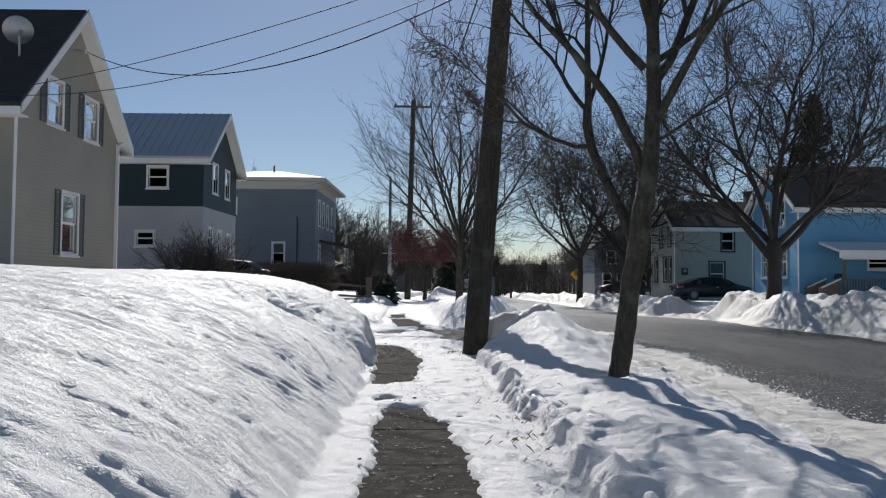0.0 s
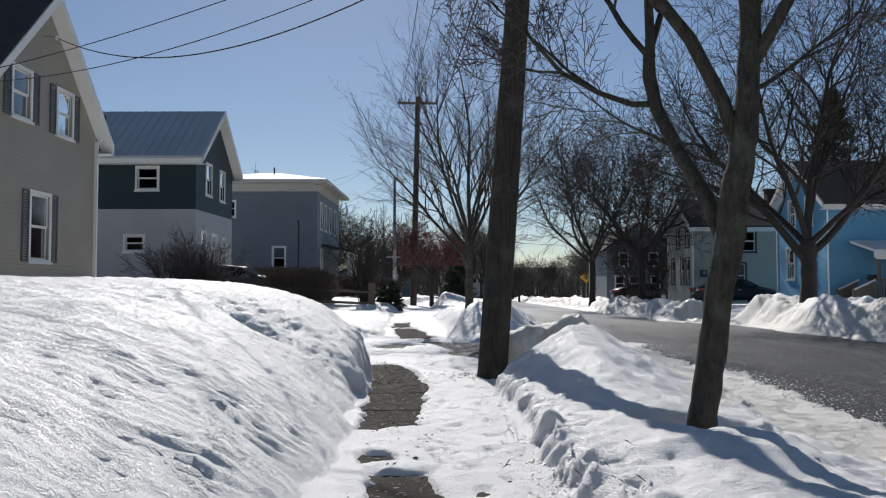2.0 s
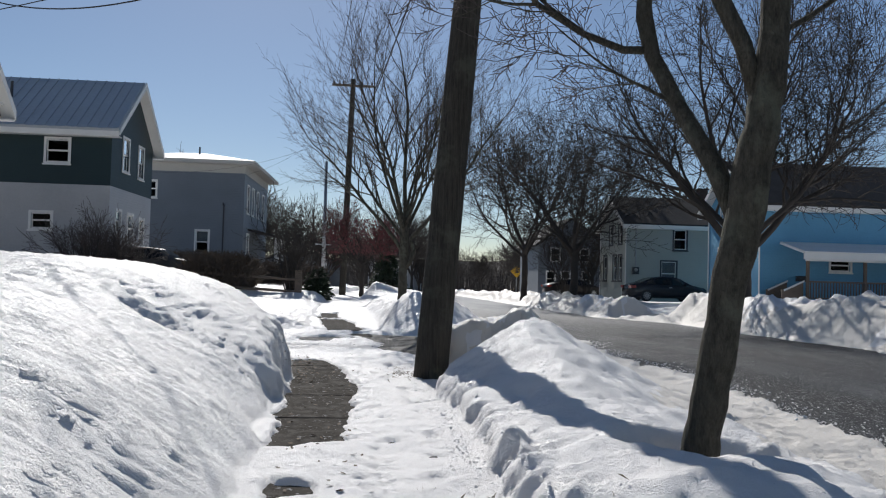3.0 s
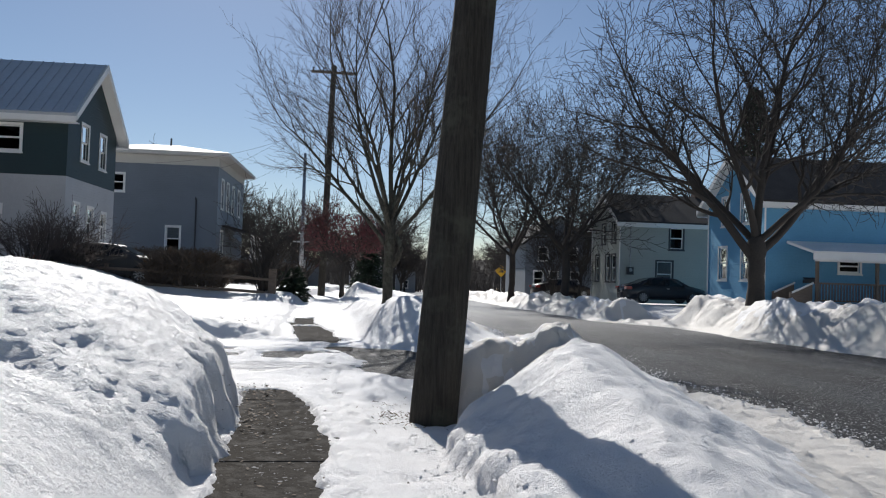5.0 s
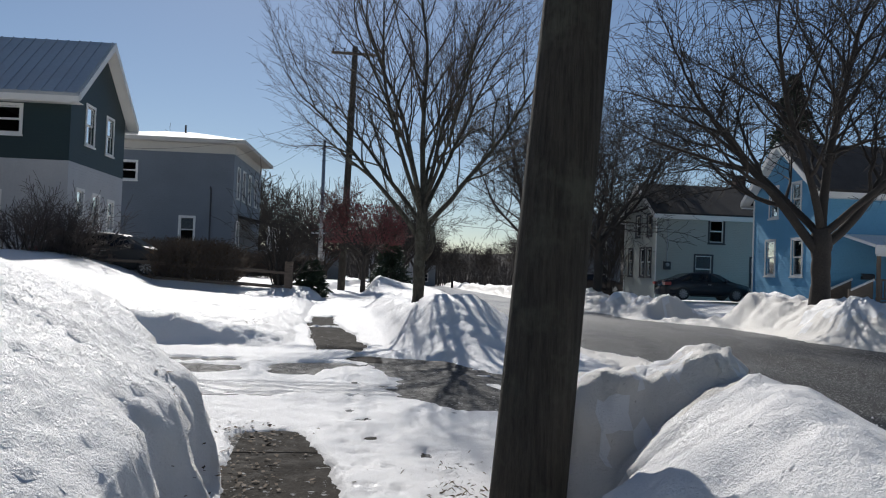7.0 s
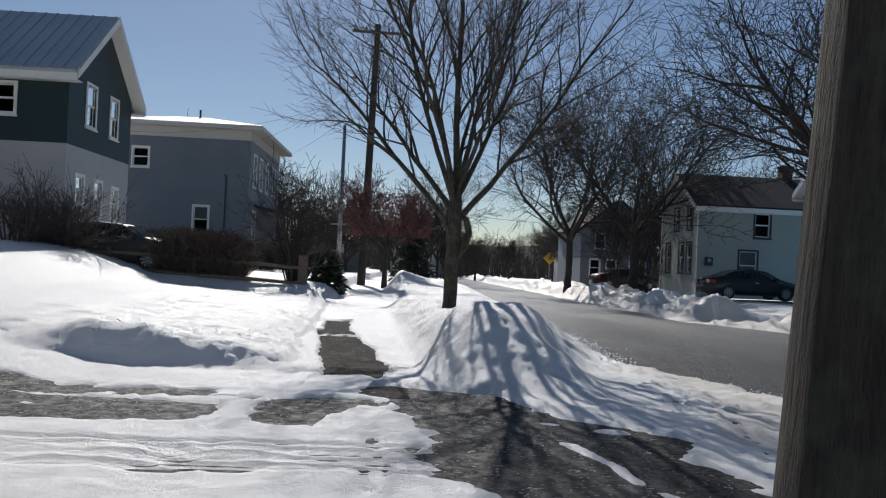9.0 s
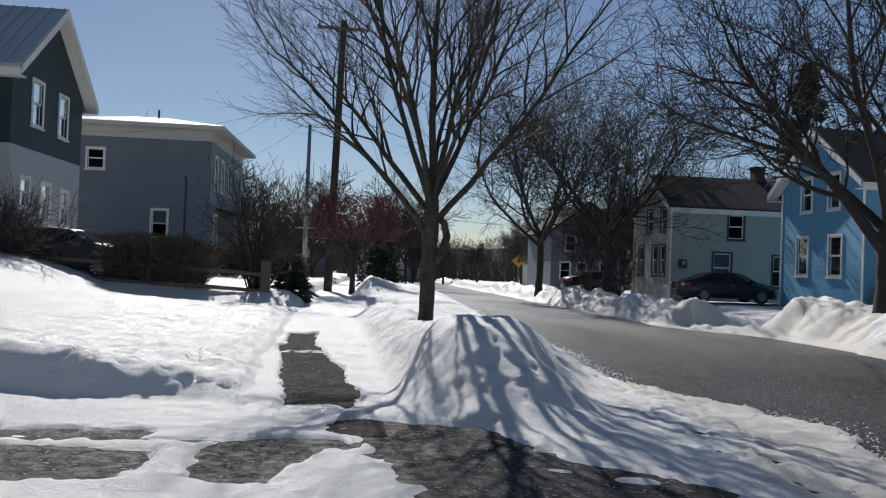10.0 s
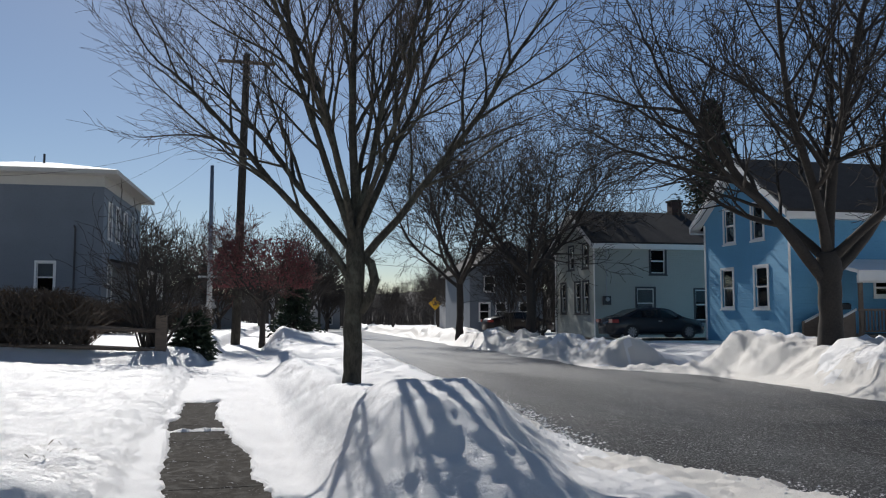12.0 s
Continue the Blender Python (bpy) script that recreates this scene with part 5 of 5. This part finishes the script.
# slim steel pole with a short arm, and the far warning sign
sp = thing("street_pole", "slim pale street pole with a short arm", "pole", at=(-3.47, 50.6, 0.3))
part("shaft", Build().tube([(0, 0, -0.3), (0, 0, 3), (0, 0, 7.5)], [0.13, 0.11, 0.08], 12), GALVANISED, sp, smooth=True)
part("arm", Build().box(-0.5, 0.45, -0.03, 0.03, 2.55, 2.63), GALVANISED, sp)
part("number_plate", Build().box(0.10, 0.24, -0.16, -0.13, 1.2, 1.6), GALVANISED, sp)
sg = thing("warning_sign", "yellow diamond road warning sign", "sign", at=(19.6, 118.0, -1.6))
part("post", Build().tube([(0, 0, -0.5), (0, 0, 4.3)], [0.05, 0.05], 8), GALVANISED, sg)
plate = part("plate", Build().box(-0.62, 0.62, -0.03, 0.0, -0.62, 0.62), SIGN_YELLOW, sg)
plate.matrix_local = pose(0, -0.06, 3.9, 0, 45, 0)
part("mark", Build().box(-0.28, 0.28, -0.10, -0.092, 3.72, 3.84), DARK_TRIM, sg)
part("mark", Build().box(-0.10, 0.16, -0.10, -0.092, 3.92, 4.08), DARK_TRIM, sg)


# ---- shrubs, hedge and fence ----
def shrub(label, at, stems, height, spread, seed, bark=BARK_FAR, twig=BARK_FAR, counts=(6, 6), levels=2, name="shrub", category="shrub", least=0.007, thick=0.03):
    rnd = random.Random(seed)
    s = thing(name, label, category, at=at)
    thin = []
    for k in range(stems):
        a, t = rnd.uniform(0, 6.283), radians(rnd.uniform(4, spread))
        p = Vector((rnd.gauss(0, 0.14), rnd.gauss(0, 0.14), -0.1))
        lines = grow(seed * 13 + k, p, (math.sin(t) * math.cos(a), math.sin(t) * math.sin(a), math.cos(t)), height * rnd.uniform(0.55, 0.85), thick * rnd.uniform(0.6, 1.2), levels, (32, 38, 40), (0.02, 0.02, 0.0), counts, 0.13)
        part("stem", tubes(lines[0], 6, least), bark, s, smooth=True)
        for more in lines[1:]:
            thin += more
    ob = part("twig_mass", tubes(thin, 3, least), twig, s)
    tagged(ob, kind="stuff")
    return s


shrub("tall multi-stemmed bare shrub by the fence post", (-3.75, 36.4, 0.2), 15, 3.4, 26, 41, thick=0.05)
shrub("wide bare shrub before the dark green house", (-10.6, 35.4, 0.7), 34, 2.2, 62, 42, twig=TWIG, counts=(6, 6))
shrub("clump of thin bare saplings before the far house", (13.6, 62.5, -0.2), 16, 5.2, 22, 44, counts=(5, 5), least=0.012, thick=0.035)
shrub("clump of thin bare saplings beside the pale house", (14.2, 58.0, -0.1), 9, 3.6, 24, 45, counts=(5, 5), least=0.012, thick=0.03)
shrub("bare shrub against the white wall", (-11.0, 33.6, 1.0), 18, 1.9, 50, 43, twig=TWIG, counts=(6, 6))


def hedge(label, x0, x1, y, deep, z0, high, seed, count):
    """A thicket of crossing twigs with a few dry leaves."""
    rnd = random.Random(seed)
    h = thing("hedge", label, "hedge", at=((x0 + x1) / 2, y, z0))
    b, leaves = Build(), Build()
    for k in range(count):
        x, yy = rnd.uniform(x0, x1) - (x0 + x1) / 2, rnd.gauss(0, deep * 0.3)
        top_ = high * (1 - 0.25 * (2 * x / (x1 - x0)) ** 4) * rnd.uniform(0.8, 1.04)
        z = rnd.uniform(0.0, 0.75) * top_
        d = Vector((rnd.gauss(0, 0.45), rnd.gauss(0, 0.45), rnd.uniform(0.3, 1.0))).normalized()
        n = rnd.uniform(0.35, 0.8)
        p = Vector((x, yy, z))
        q = p + d * n
        if q.z > top_:
            q.z = top_
        b.tube([p, p.lerp(q, 0.5) + Vector((rnd.gauss(0, 0.03), rnd.gauss(0, 0.03), 0)), q], [0.012, 0.009, 0.005], 3, False)
        if rnd.random() < 0.75:
            c = p.lerp(q, rnd.random())
            u, v = Vector((rnd.gauss(0, 1), rnd.gauss(0, 1), rnd.gauss(0, 1))).normalized() * 0.05, Vector((rnd.gauss(0, 1), rnd.gauss(0, 1), rnd.gauss(0, 1))).normalized() * 0.04
            leaves.quad(c - u, c + v, c + u, c - v)
    tagged(part("twig_mass", b, HEDGE_TWIG, h), kind="stuff")
    tagged(part("dry_leaves", leaves, DRY_LEAF, h), kind="stuff")
    for k in range(int((x1 - x0) / 0.3)):
        x = x0 + 0.15 + 0.3 * k - (x0 + x1) / 2 + rnd.uniform(-0.1, 0.1)
        part("stem", Build().tube([(x, 0, -0.3), (x + rnd.gauss(0, 0.06), rnd.gauss(0, 0.1), 0.5), (x + rnd.gauss(0, 0.15), rnd.gauss(0, 0.15), high * 0.7)], [0.03, 0.022, 0.012], 5), BARK_FAR, h)
    return h


hedge("dense brown hedge of bare twigs along the lawn", -7.9, -5.2, 36.3, 1.0, 0.5, 1.5, 51, 5200)
hedge("clipped brown hedge before the grey house", -11.2, -3.2, 46.5, 1.2, 0.5, 1.35, 52, 7500)
hedge("low scrubby hedge beside the distant drive", -12.5, -8.2, 47.5, 1.2, 0.9, 1.4, 53, 3500)

fence = thing("rail_fence", "weathered low split-rail fence in the snow", "fence", at=(-8.0, 35.9, 0.3))
for x in (-6.5, -3.9, -1.3, 1.3, 4.6):
    big = x > 4
    part("post", Build().box(x - (0.13 if big else 0.06), x + (0.13 if big else 0.06), -0.12 if big else -0.06, 0.12 if big else 0.06, -0.4, (1.0 if big else 0.95) - 0.05 * x * (not big)), GREY_WOOD, fence)
for xa, xb in ((-6.5, -3.9), (-3.9, -1.3), (-1.3, 1.3), (1.3, 4.6)):
    for z in (0.30, 0.78):
        za, zb = z - 0.04 * xa, z - 0.04 * xb
        part("rail", Build().tube([(xa, -0.09, za), ((xa + xb) / 2, -0.09, (za + zb) / 2 + 0.02), (xb, -0.09, zb)], [0.055, 0.06, 0.05], 7), GREY_WOOD, fence)


# ---- conifers ----
def conifer(label, at, height, radius, seed, count):
    rnd = random.Random(seed)
    c = thing("conifer", label, "tree", "conifers", at=at)
    part("trunk", Build().tube([(0, 0, -0.4), (0, 0, height * 0.5), (0, 0, height * 0.97)], [radius * 0.07, radius * 0.045, 0.02], 10), BARK_FAR, c, smooth=True)
    boughs, needles = Build(), Build()
    for k in range(count):
        t = (k + rnd.random()) / count
        z = height * (0.10 + 0.88 * t)
        reach = radius * (1 - t) ** 0.75 * rnd.uniform(0.65, 1.1) + 0.15
        a = rnd.uniform(0, 6.283)
        out = Vector((math.cos(a), math.sin(a), 0))
        p, q = Vector((0, 0, z)), out * reach + Vector((0, 0, z - reach * rnd.uniform(0.05, 0.3)))
        boughs.tube([p, p.lerp(q, 0.6), q], [0.05, 0.03, 0.01], 4, False)
        for j in range(26):
            u = rnd.uniform(0.25, 1.0)
            o = p.lerp(q, u) + Vector((rnd.gauss(0, 0.16), rnd.gauss(0, 0.16), rnd.gauss(-0.06, 0.12))) * (reach * 0.35 + 0.3)
            d = (out + Vector((rnd.gauss(0, 0.6), rnd.gauss(0, 0.6), rnd.gauss(-0.2, 0.5)))).normalized()
            s = d.cross(Vector((rnd.gauss(0, 1), rnd.gauss(0, 1), rnd.gauss(0, 1)))).normalized()
            n = 0.028 * radius + 0.12
            needles.quad(o, o + d * n + s * n * 0.28, o + d * n * 1.9, o + d * n - s * n * 0.28)
    tagged(part("boughs", boughs, BARK_FAR, c), kind="stuff")
    tagged(part("needles", needles, NEEDLE, c), kind="stuff")
    return c


conifer("tall dark spruce behind the blue house", (34.0, 73.0, 0.0), 19.0, 4.6, 61, 420)
conifer("small dark spruce on the far verge", (0.4, 62.0, -0.3), 3.6, 1.5, 62, 130)
conifer("low dark evergreen shrub by the fence post", (-2.75, 36.9, 0.1), 1.25, 0.5, 63, 60)


# ---- dried fruit on the small tree ----
rnd = random.Random(9)
fruit = Build()
for k in range(2600):
    a, t, r_ = rnd.uniform(0, 6.283), rnd.uniform(-0.5, 1.0), rnd.uniform(0.4, 1.0) ** 0.5
    p = Vector((1.9 * r_ * math.cos(a) * math.sqrt(1 - 0.6 * t * t), 1.9 * r_ * math.sin(a) * math.sqrt(1 - 0.6 * t * t), 2.45 + 1.15 * t))
    s = rnd.uniform(0.022, 0.04)
    k0 = len(fruit.v)
    fruit.v += [tuple(p + Vector(o) * s) for o in ((1, 0, 0), (-1, 0, 0), (0, 1, 0), (0, -1, 0), (0, 0, 1), (0, 0, -1))]
    fruit.f += [tuple(k0 + i for i in f) for f in ((0, 2, 4), (2, 1, 4), (1, 3, 4), (3, 0, 4), (2, 0, 5), (1, 2, 5), (3, 1, 5), (0, 3, 5))]
tagged(part("fruit", fruit, BERRY, crab, "dried dark red fruit"), kind="stuff")

# ---- distance: bare trees, houses and the wooded rise ----
far_tree = bare_tree("far bare tree down the street", (2.2, 92.0, -1.2), around(7, 3.2, 36, 5.0, 0.14, 71, up=0.7), [(0, 0, -0.4, 0.26), (0, 0, 1.5, 0.2), (0, 0, 3.8, 0.17)], BARK_FAR, BARK_FAR, 71, counts=(8, 7, 5), least=0.016, group="far trees")
far_tree2 = bare_tree("far bare tree behind the houses", (-12.5, 76.0, -0.3), around(9, 2.2, 44, 4.4, 0.12, 72, up=0.8), [(0, 0, -0.4, 0.3), (0, 0, 1.2, 0.22), (0, 0, 3.0, 0.18)], BARK_FAR, BARK_FAR, 72, counts=(8, 7, 5), least=0.016, group="far trees")
rnd = random.Random(17)
for k, (x, y, s) in enumerate(((-4.5, 71, 0.62), (-6.6, 66, 0.55), (-1.2, 98, 0.8), (4.2, 112, 1.0), (6.0, 128, 0.9), (3.0, 140, 1.1), (-3, 120, 0.9), (-8, 105, 1.0), (-14, 92, 1.0), (-20, 84, 1.1),
                               (20, 108, 0.9), (17.5, 96, 0.8), (22, 128, 0.9), (25, 140, 1.0), (18.5, 150, 0.9), (24, 84, 1.0), (29, 92, 1.15), (36, 88, 1.15), (43, 80, 1.1), (31, 108, 1.1), (14, 165, 1.0), (9, 175, 1.0), (2, 168, 0.95), (20, 78, 0.8), (26, 66, 0.95), (33, 62, 0.95), (40, 64, 1.0))):
    src = far_tree if k % 2 else far_tree2
    copy_thing(src, Matrix.Translation((x, y, float(base_z(x, y)) - 0.3)) @ Matrix.Rotation(rnd.uniform(0, 6.28), 4, "Z") @ Matrix.Scale(s, 4))


def far_house(label, x0, x1, y0, y1, z0, eave, peak, wall, holes):
    h = thing("house", label, "house", "far houses", at=((x0 + x1) / 2, (y0 + y1) / 2, z0))
    inv = h.matrix_world.inverted()
    f = Face((x0, y0, 0), (1, 0, 0), (0, -1, 0))
    made = [part("wall", wall_mesh(f, x1 - x0, z0, (eave, peak, (x1 - x0) / 2), holes), wall, h),
            part("wall", Build().box(x0, x0 + 0.15, y0 + 0.17, y1, z0, eave), wall, h), part("wall", Build().box(x1 - 0.15, x1, y0 + 0.17, y1, z0, eave), wall, h),
            part("wall", wall_mesh(Face((x0, y1, 0), (1, 0, 0), (0, 1, 0)), x1 - x0, z0, (eave, peak, (x1 - x0) / 2), []), wall, h)]
    xm = (x0 + x1) / 2
    k = (peak - eave) / (xm - x0) * 0.35
    made.append(roof_slab("roof", h, (x0 - 0.35, y0 - 0.35, eave - k), (x0 - 0.35, y1 + 0.35, eave - k), (xm, y1 + 0.35, peak), (xm, y0 - 0.35, peak), 0.2, SHINGLE))
    made.append(roof_slab("roof", h, (x1 + 0.35, y0 - 0.35, eave - k), (x1 + 0.35, y1 + 0.35, eave - k), (xm, y1 + 0.35, peak), (xm, y0 - 0.35, peak), 0.2, SHINGLE))
    for hole in holes:
        made.append(window(h, f, hole))
    for ob in made:
        ob.matrix_parent_inverse = inv
    return h


far_house("far white gabled house with a porch", -1.8, 4.6, 116, 126, -1.6, 3.2, 6.2, WHITE_WALL, [(0.8, 1.7, 1.4, 2.8), (4.6, 5.5, 1.4, 2.8), (2.7, 3.6, 3.2, 4.5), (2.8, 3.8, -1.2, 0.9)])
far_house("low grey-green garage beyond the verge", -10.5, -3.6, 74, 80, 0.0, 2.1, 3.2, GREY_BLUE, [(1.2, 3.2, 0.2, 1.9), (4.6, 5.5, 0.9, 1.7)])
far_house("far grey house behind the street trees", 14.8, 21.0, 78, 88, -0.6, 4.6, 7.0, GREY_BLUE, [(0.8, 1.6, 0.6, 2.0), (2.2, 3.0, 0.6, 2.0), (4.2, 5.0, 0.6, 2.0), (1.2, 2.0, 3.0, 4.2), (4.0, 4.8, 3.0, 4.2)])
far_house("far white house down the street", 21.0, 28.0, 112, 122, -1.5, 3.6, 6.0, WHITE_WALL, [(0.8, 1.6, 0.2, 1.6), (2.6, 3.4, 0.2, 1.6), (4.8, 5.6, 0.2, 1.6)])
far_house("far grey house among trees", 4.5, 11.5, 178, 188, -2.6, 2.0, 4.8, GREY_BLUE, [(1.0, 2.0, -1.4, 0.2), (4.4, 5.4, -1.4, 0.2)])

# the wooded rise that closes the view
woods = Build()
rnd = random.Random(23)
for k in range(5200):
    x = rnd.uniform(-170, 210)
    y = 205 + rnd.uniform(0, 55) - 0.0006 * (x - 10) ** 2
    if -25 < x < 45:
        base = -3.2
    else:
        base = -2.5
    n = rnd.uniform(5, 11) * (0.75 + 0.25 * math.sin(x * 0.05 + 1.3))
    p = Vector((x, y, base))
    q = p + Vector((rnd.gauss(0, 0.9), rnd.gauss(0, 0.9), n))
    woods.tube([p, p.lerp(q, 0.5), q], [0.16, 0.10, 0.03], 3, False)
    for j in range(5):
        a = p.lerp(q, rnd.uniform(0.35, 0.95))
        woods.tube([a, a + Vector((rnd.gauss(0, 1.2), rnd.gauss(0, 1.0), rnd.uniform(0.6, 2.4)))], [0.06, 0.02], 3, False)
tagged(new("woods", woods.mesh("woods", BARK_FAR)), "far belt of bare grey-brown woods", "woods", kind="stuff")
hill, _, _ = sheet("hill", spaced((-400, 420, 10)), spaced((262, 420, 8)), lambda x, y: -4 + 12 * smooth(262, 330, y) + 3 * fbm(x * 0.01, y * 0.02, 3, 91) + 1.5 * vnoise(x * 0.11, y * 0.1, 92), BARK_FAR)
tagged(hill, "dark wooded hill at the end of the street", "hill", kind="structure")

# ---- litter on the snow ----
rnd = random.Random(31)
crumbs = Build()


def lump_at(b, x, y, z, s):
    k = len(b.v)
    for o in ((1, 0, 0.1), (0.3, 0.9, 0), (-0.8, 0.6, 0.1), (-0.9, -0.5, 0), (0.2, -1, 0.1), (0.1, 0.1, 0.8)):
        b.v.append((x + o[0] * s * rnd.uniform(0.7, 1.2), y + o[1] * s * rnd.uniform(0.7, 1.2), z + o[2] * s * rnd.uniform(0.7, 1.2)))
    b.f += [tuple(k + i for i in f) for f in ((0, 1, 5), (1, 2, 5), (2, 3, 5), (3, 4, 5), (4, 0, 5))]


pts = []
for k in range(3200):
    y = rnd.uniform(5, 30)
    x = float(road_left(np.array(y))) + rnd.gauss(0.12, 0.22)
    pts.append((x, y, rnd.choice((0.008, 0.012, 0.018, 0.026))))
for k in range(1100):
    y = rnd.uniform(4, 12)
    pts.append((0.62 - 0.04 * (y - 5) + abs(rnd.gauss(0, 0.12)) * rnd.choice((-0.7, 1)), y, rnd.choice((0.006, 0.009, 0.014, 0.022))))
for k in range(150):
    pts.append((rnd.uniform(1.9, 3.2), rnd.uniform(15.5, 20), rnd.choice((0.01, 0.015, 0.02, 0.032))))
for k in range(260):
    pts.append((rnd.uniform(0.9, 3.4), rnd.uniform(5, 12.5), rnd.choice((0.008, 0.012, 0.02))))
arr = np.array(pts)
zz = np.maximum(snow_z(arr[:, :1], arr[:, 1:2])[:, 0], base_z(arr[:, 0], arr[:, 1]))
for (x, y, s), z in zip(pts, zz):
    lump_at(crumbs, x, y, float(z) - 0.35 * s, s)
tagged(new("snow_crumbs", crumbs.mesh("snow_crumbs", SNOW)), "broken crumbs of snow along banks and road edge", "snow", kind="stuff")

blades = Build()
for cx_, cy_, n, rad, tall in ((0.62, 5.6, 30, 0.16, 0.10), (0.66, 6.6, 24, 0.18, 0.09), (0.35, 7.6, 16, 0.15, 0.08), (0.16, 12.7, 90, 0.13, 0.06), (0.28, 12.3, 40, 0.12, 0.06), (0.1, 13.3, 50, 0.16, 0.05), (-3.5, 21.0, 26, 0.25, 0.08), (-2.3, 21.8, 20, 0.2, 0.08)):
    for k in range(n):
        x, y = cx_ + rnd.gauss(0, rad), cy_ + rnd.gauss(0, rad)
        z = float(snow_z(np.array([[x]]), np.array([[y]]))[0, 0])
        a, l_ = rnd.uniform(0, 6.283), tall * rnd.uniform(0.5, 1.3)
        d = Vector((math.cos(a) * 0.8, math.sin(a) * 0.8, rnd.uniform(0.3, 1.0))).normalized() * l_
        s = Vector((-math.sin(a), math.cos(a), 0)) * 0.0014
        p = Vector((x, y, z - 0.01))
        blades.quad(p - s, p + s, p + d * 0.6 + s * 0.6, p + d + Vector((0, 0, -0.2 * l_)))
tagged(new("dead_grass", blades.mesh("dead_grass", GRASS)), "dead grass blades poking through the snow", "grass", kind="stuff")
litter = Build()
for k in range(420):
    if k < 260:
        y = rnd.uniform(12.0, 14.5)
        x = float(walk_left(np.array(y))) + rnd.gauss(0.12, 0.16)
    else:
        y = rnd.uniform(3, 13)
        x = float(walk_left(np.array(y))) + rnd.uniform(0.2, 0.8)
    z = max(float(snow_z(np.array([[x]]), np.array([[y]]))[0, 0]), 0.004) + 0.006
    a, s = rnd.uniform(0, 6.283), rnd.uniform(0.008, 0.025)
    u, v = Vector((math.cos(a), math.sin(a), rnd.gauss(0, 0.2))) * s, Vector((-math.sin(a), math.cos(a), rnd.gauss(0, 0.3))) * s * 0.6
    p = Vector((x, y, z))
    litter.quad(p - u, p - v, p + u, p + v)
tagged(new("leaf_litter", litter.mesh("leaf_litter", DRY_LEAF)), "scraps of dead leaf on the bare sidewalk", "leaves", kind="stuff")
for x, y, s in ((-0.62, 19.35, 0.09), (2.62, 9.6, 0.07), (2.9, 11.5, 0.05)):
    b = Build()
    lump_at(b, 0, 0, 0, s)
    lump_at(b, s * 0.9, s * 0.3, 0, s * 0.7)
    ob = new("ice_chunk", b.mesh("ice_chunk", SNOW_DIRTY))
    ob.location = (x, y, max(float(snow_z(np.array([[x]]), np.array([[y]]))[0, 0]), float(base_z(x, y))) - 0.01)
    tagged(ob, "grey chunk of frozen snow lying loose", "ice", "ice chunks")

# ---- sidewalk slabs ----
pavement = tagged(new("pavement", Build().box(-0.66, 0.66, -3.5, 14.9, -0.16, -0.045).mesh("pavement", CONCRETE)), "damp concrete sidewalk of separate slabs", "sidewalk", kind="structure")
lie = math.atan(0.05)
pavement.matrix_world = Matrix.Translation((-0.55 + 0.63, 0, 0)) @ Matrix.Rotation(lie, 4, "Z")


def slab_mesh(seed):
    rnd = random.Random(seed)
    w, l_, c = 0.62, 0.616, 0.009
    b = Build()
    jig = [(rnd.uniform(-0.006, 0.006), rnd.uniform(-0.006, 0.006)) for _ in range(4)]
    corner = [(-w, -l_), (w, -l_), (w, l_), (-w, l_)]
    low = [(x + j[0], y + j[1], -0.10) for (x, y), j in zip(corner, jig)]
    mid = [(x + j[0], y + j[1], -c) for (x, y), j in zip(corner, jig)]
    top_ = [(x * (1 - c / w) + j[0], y * (1 - c / l_) + j[1], 0.0) for (x, y), j in zip(corner, jig)]
    b.v += low + mid + top_
    for k in (0, 4):
        b.f += [(k + i, k + (i + 1) % 4, k + 4 + (i + 1) % 4, k + 4 + i) for i in range(4)]
    b.f += [(3, 2, 1, 0), (8, 9, 10, 11)]
    return b.mesh("slab", CONCRETE)


slabs = [slab_mesh(k) for k in range(5)]
rnd = random.Random(3)
for k in range(30):
    y = -3.0 + 1.24 * k
    if 14.6 < y < 19.0:
        continue
    ob = new("slab", slabs[k % 5])
    ob.parent = pavement
    ob.matrix_local = Matrix.Translation((0, y, rnd.uniform(-0.003, 0.003))) @ Euler((rnd.gauss(0, 0.0015), rnd.gauss(0, 0.0015), 0)).to_matrix().to_4x4()
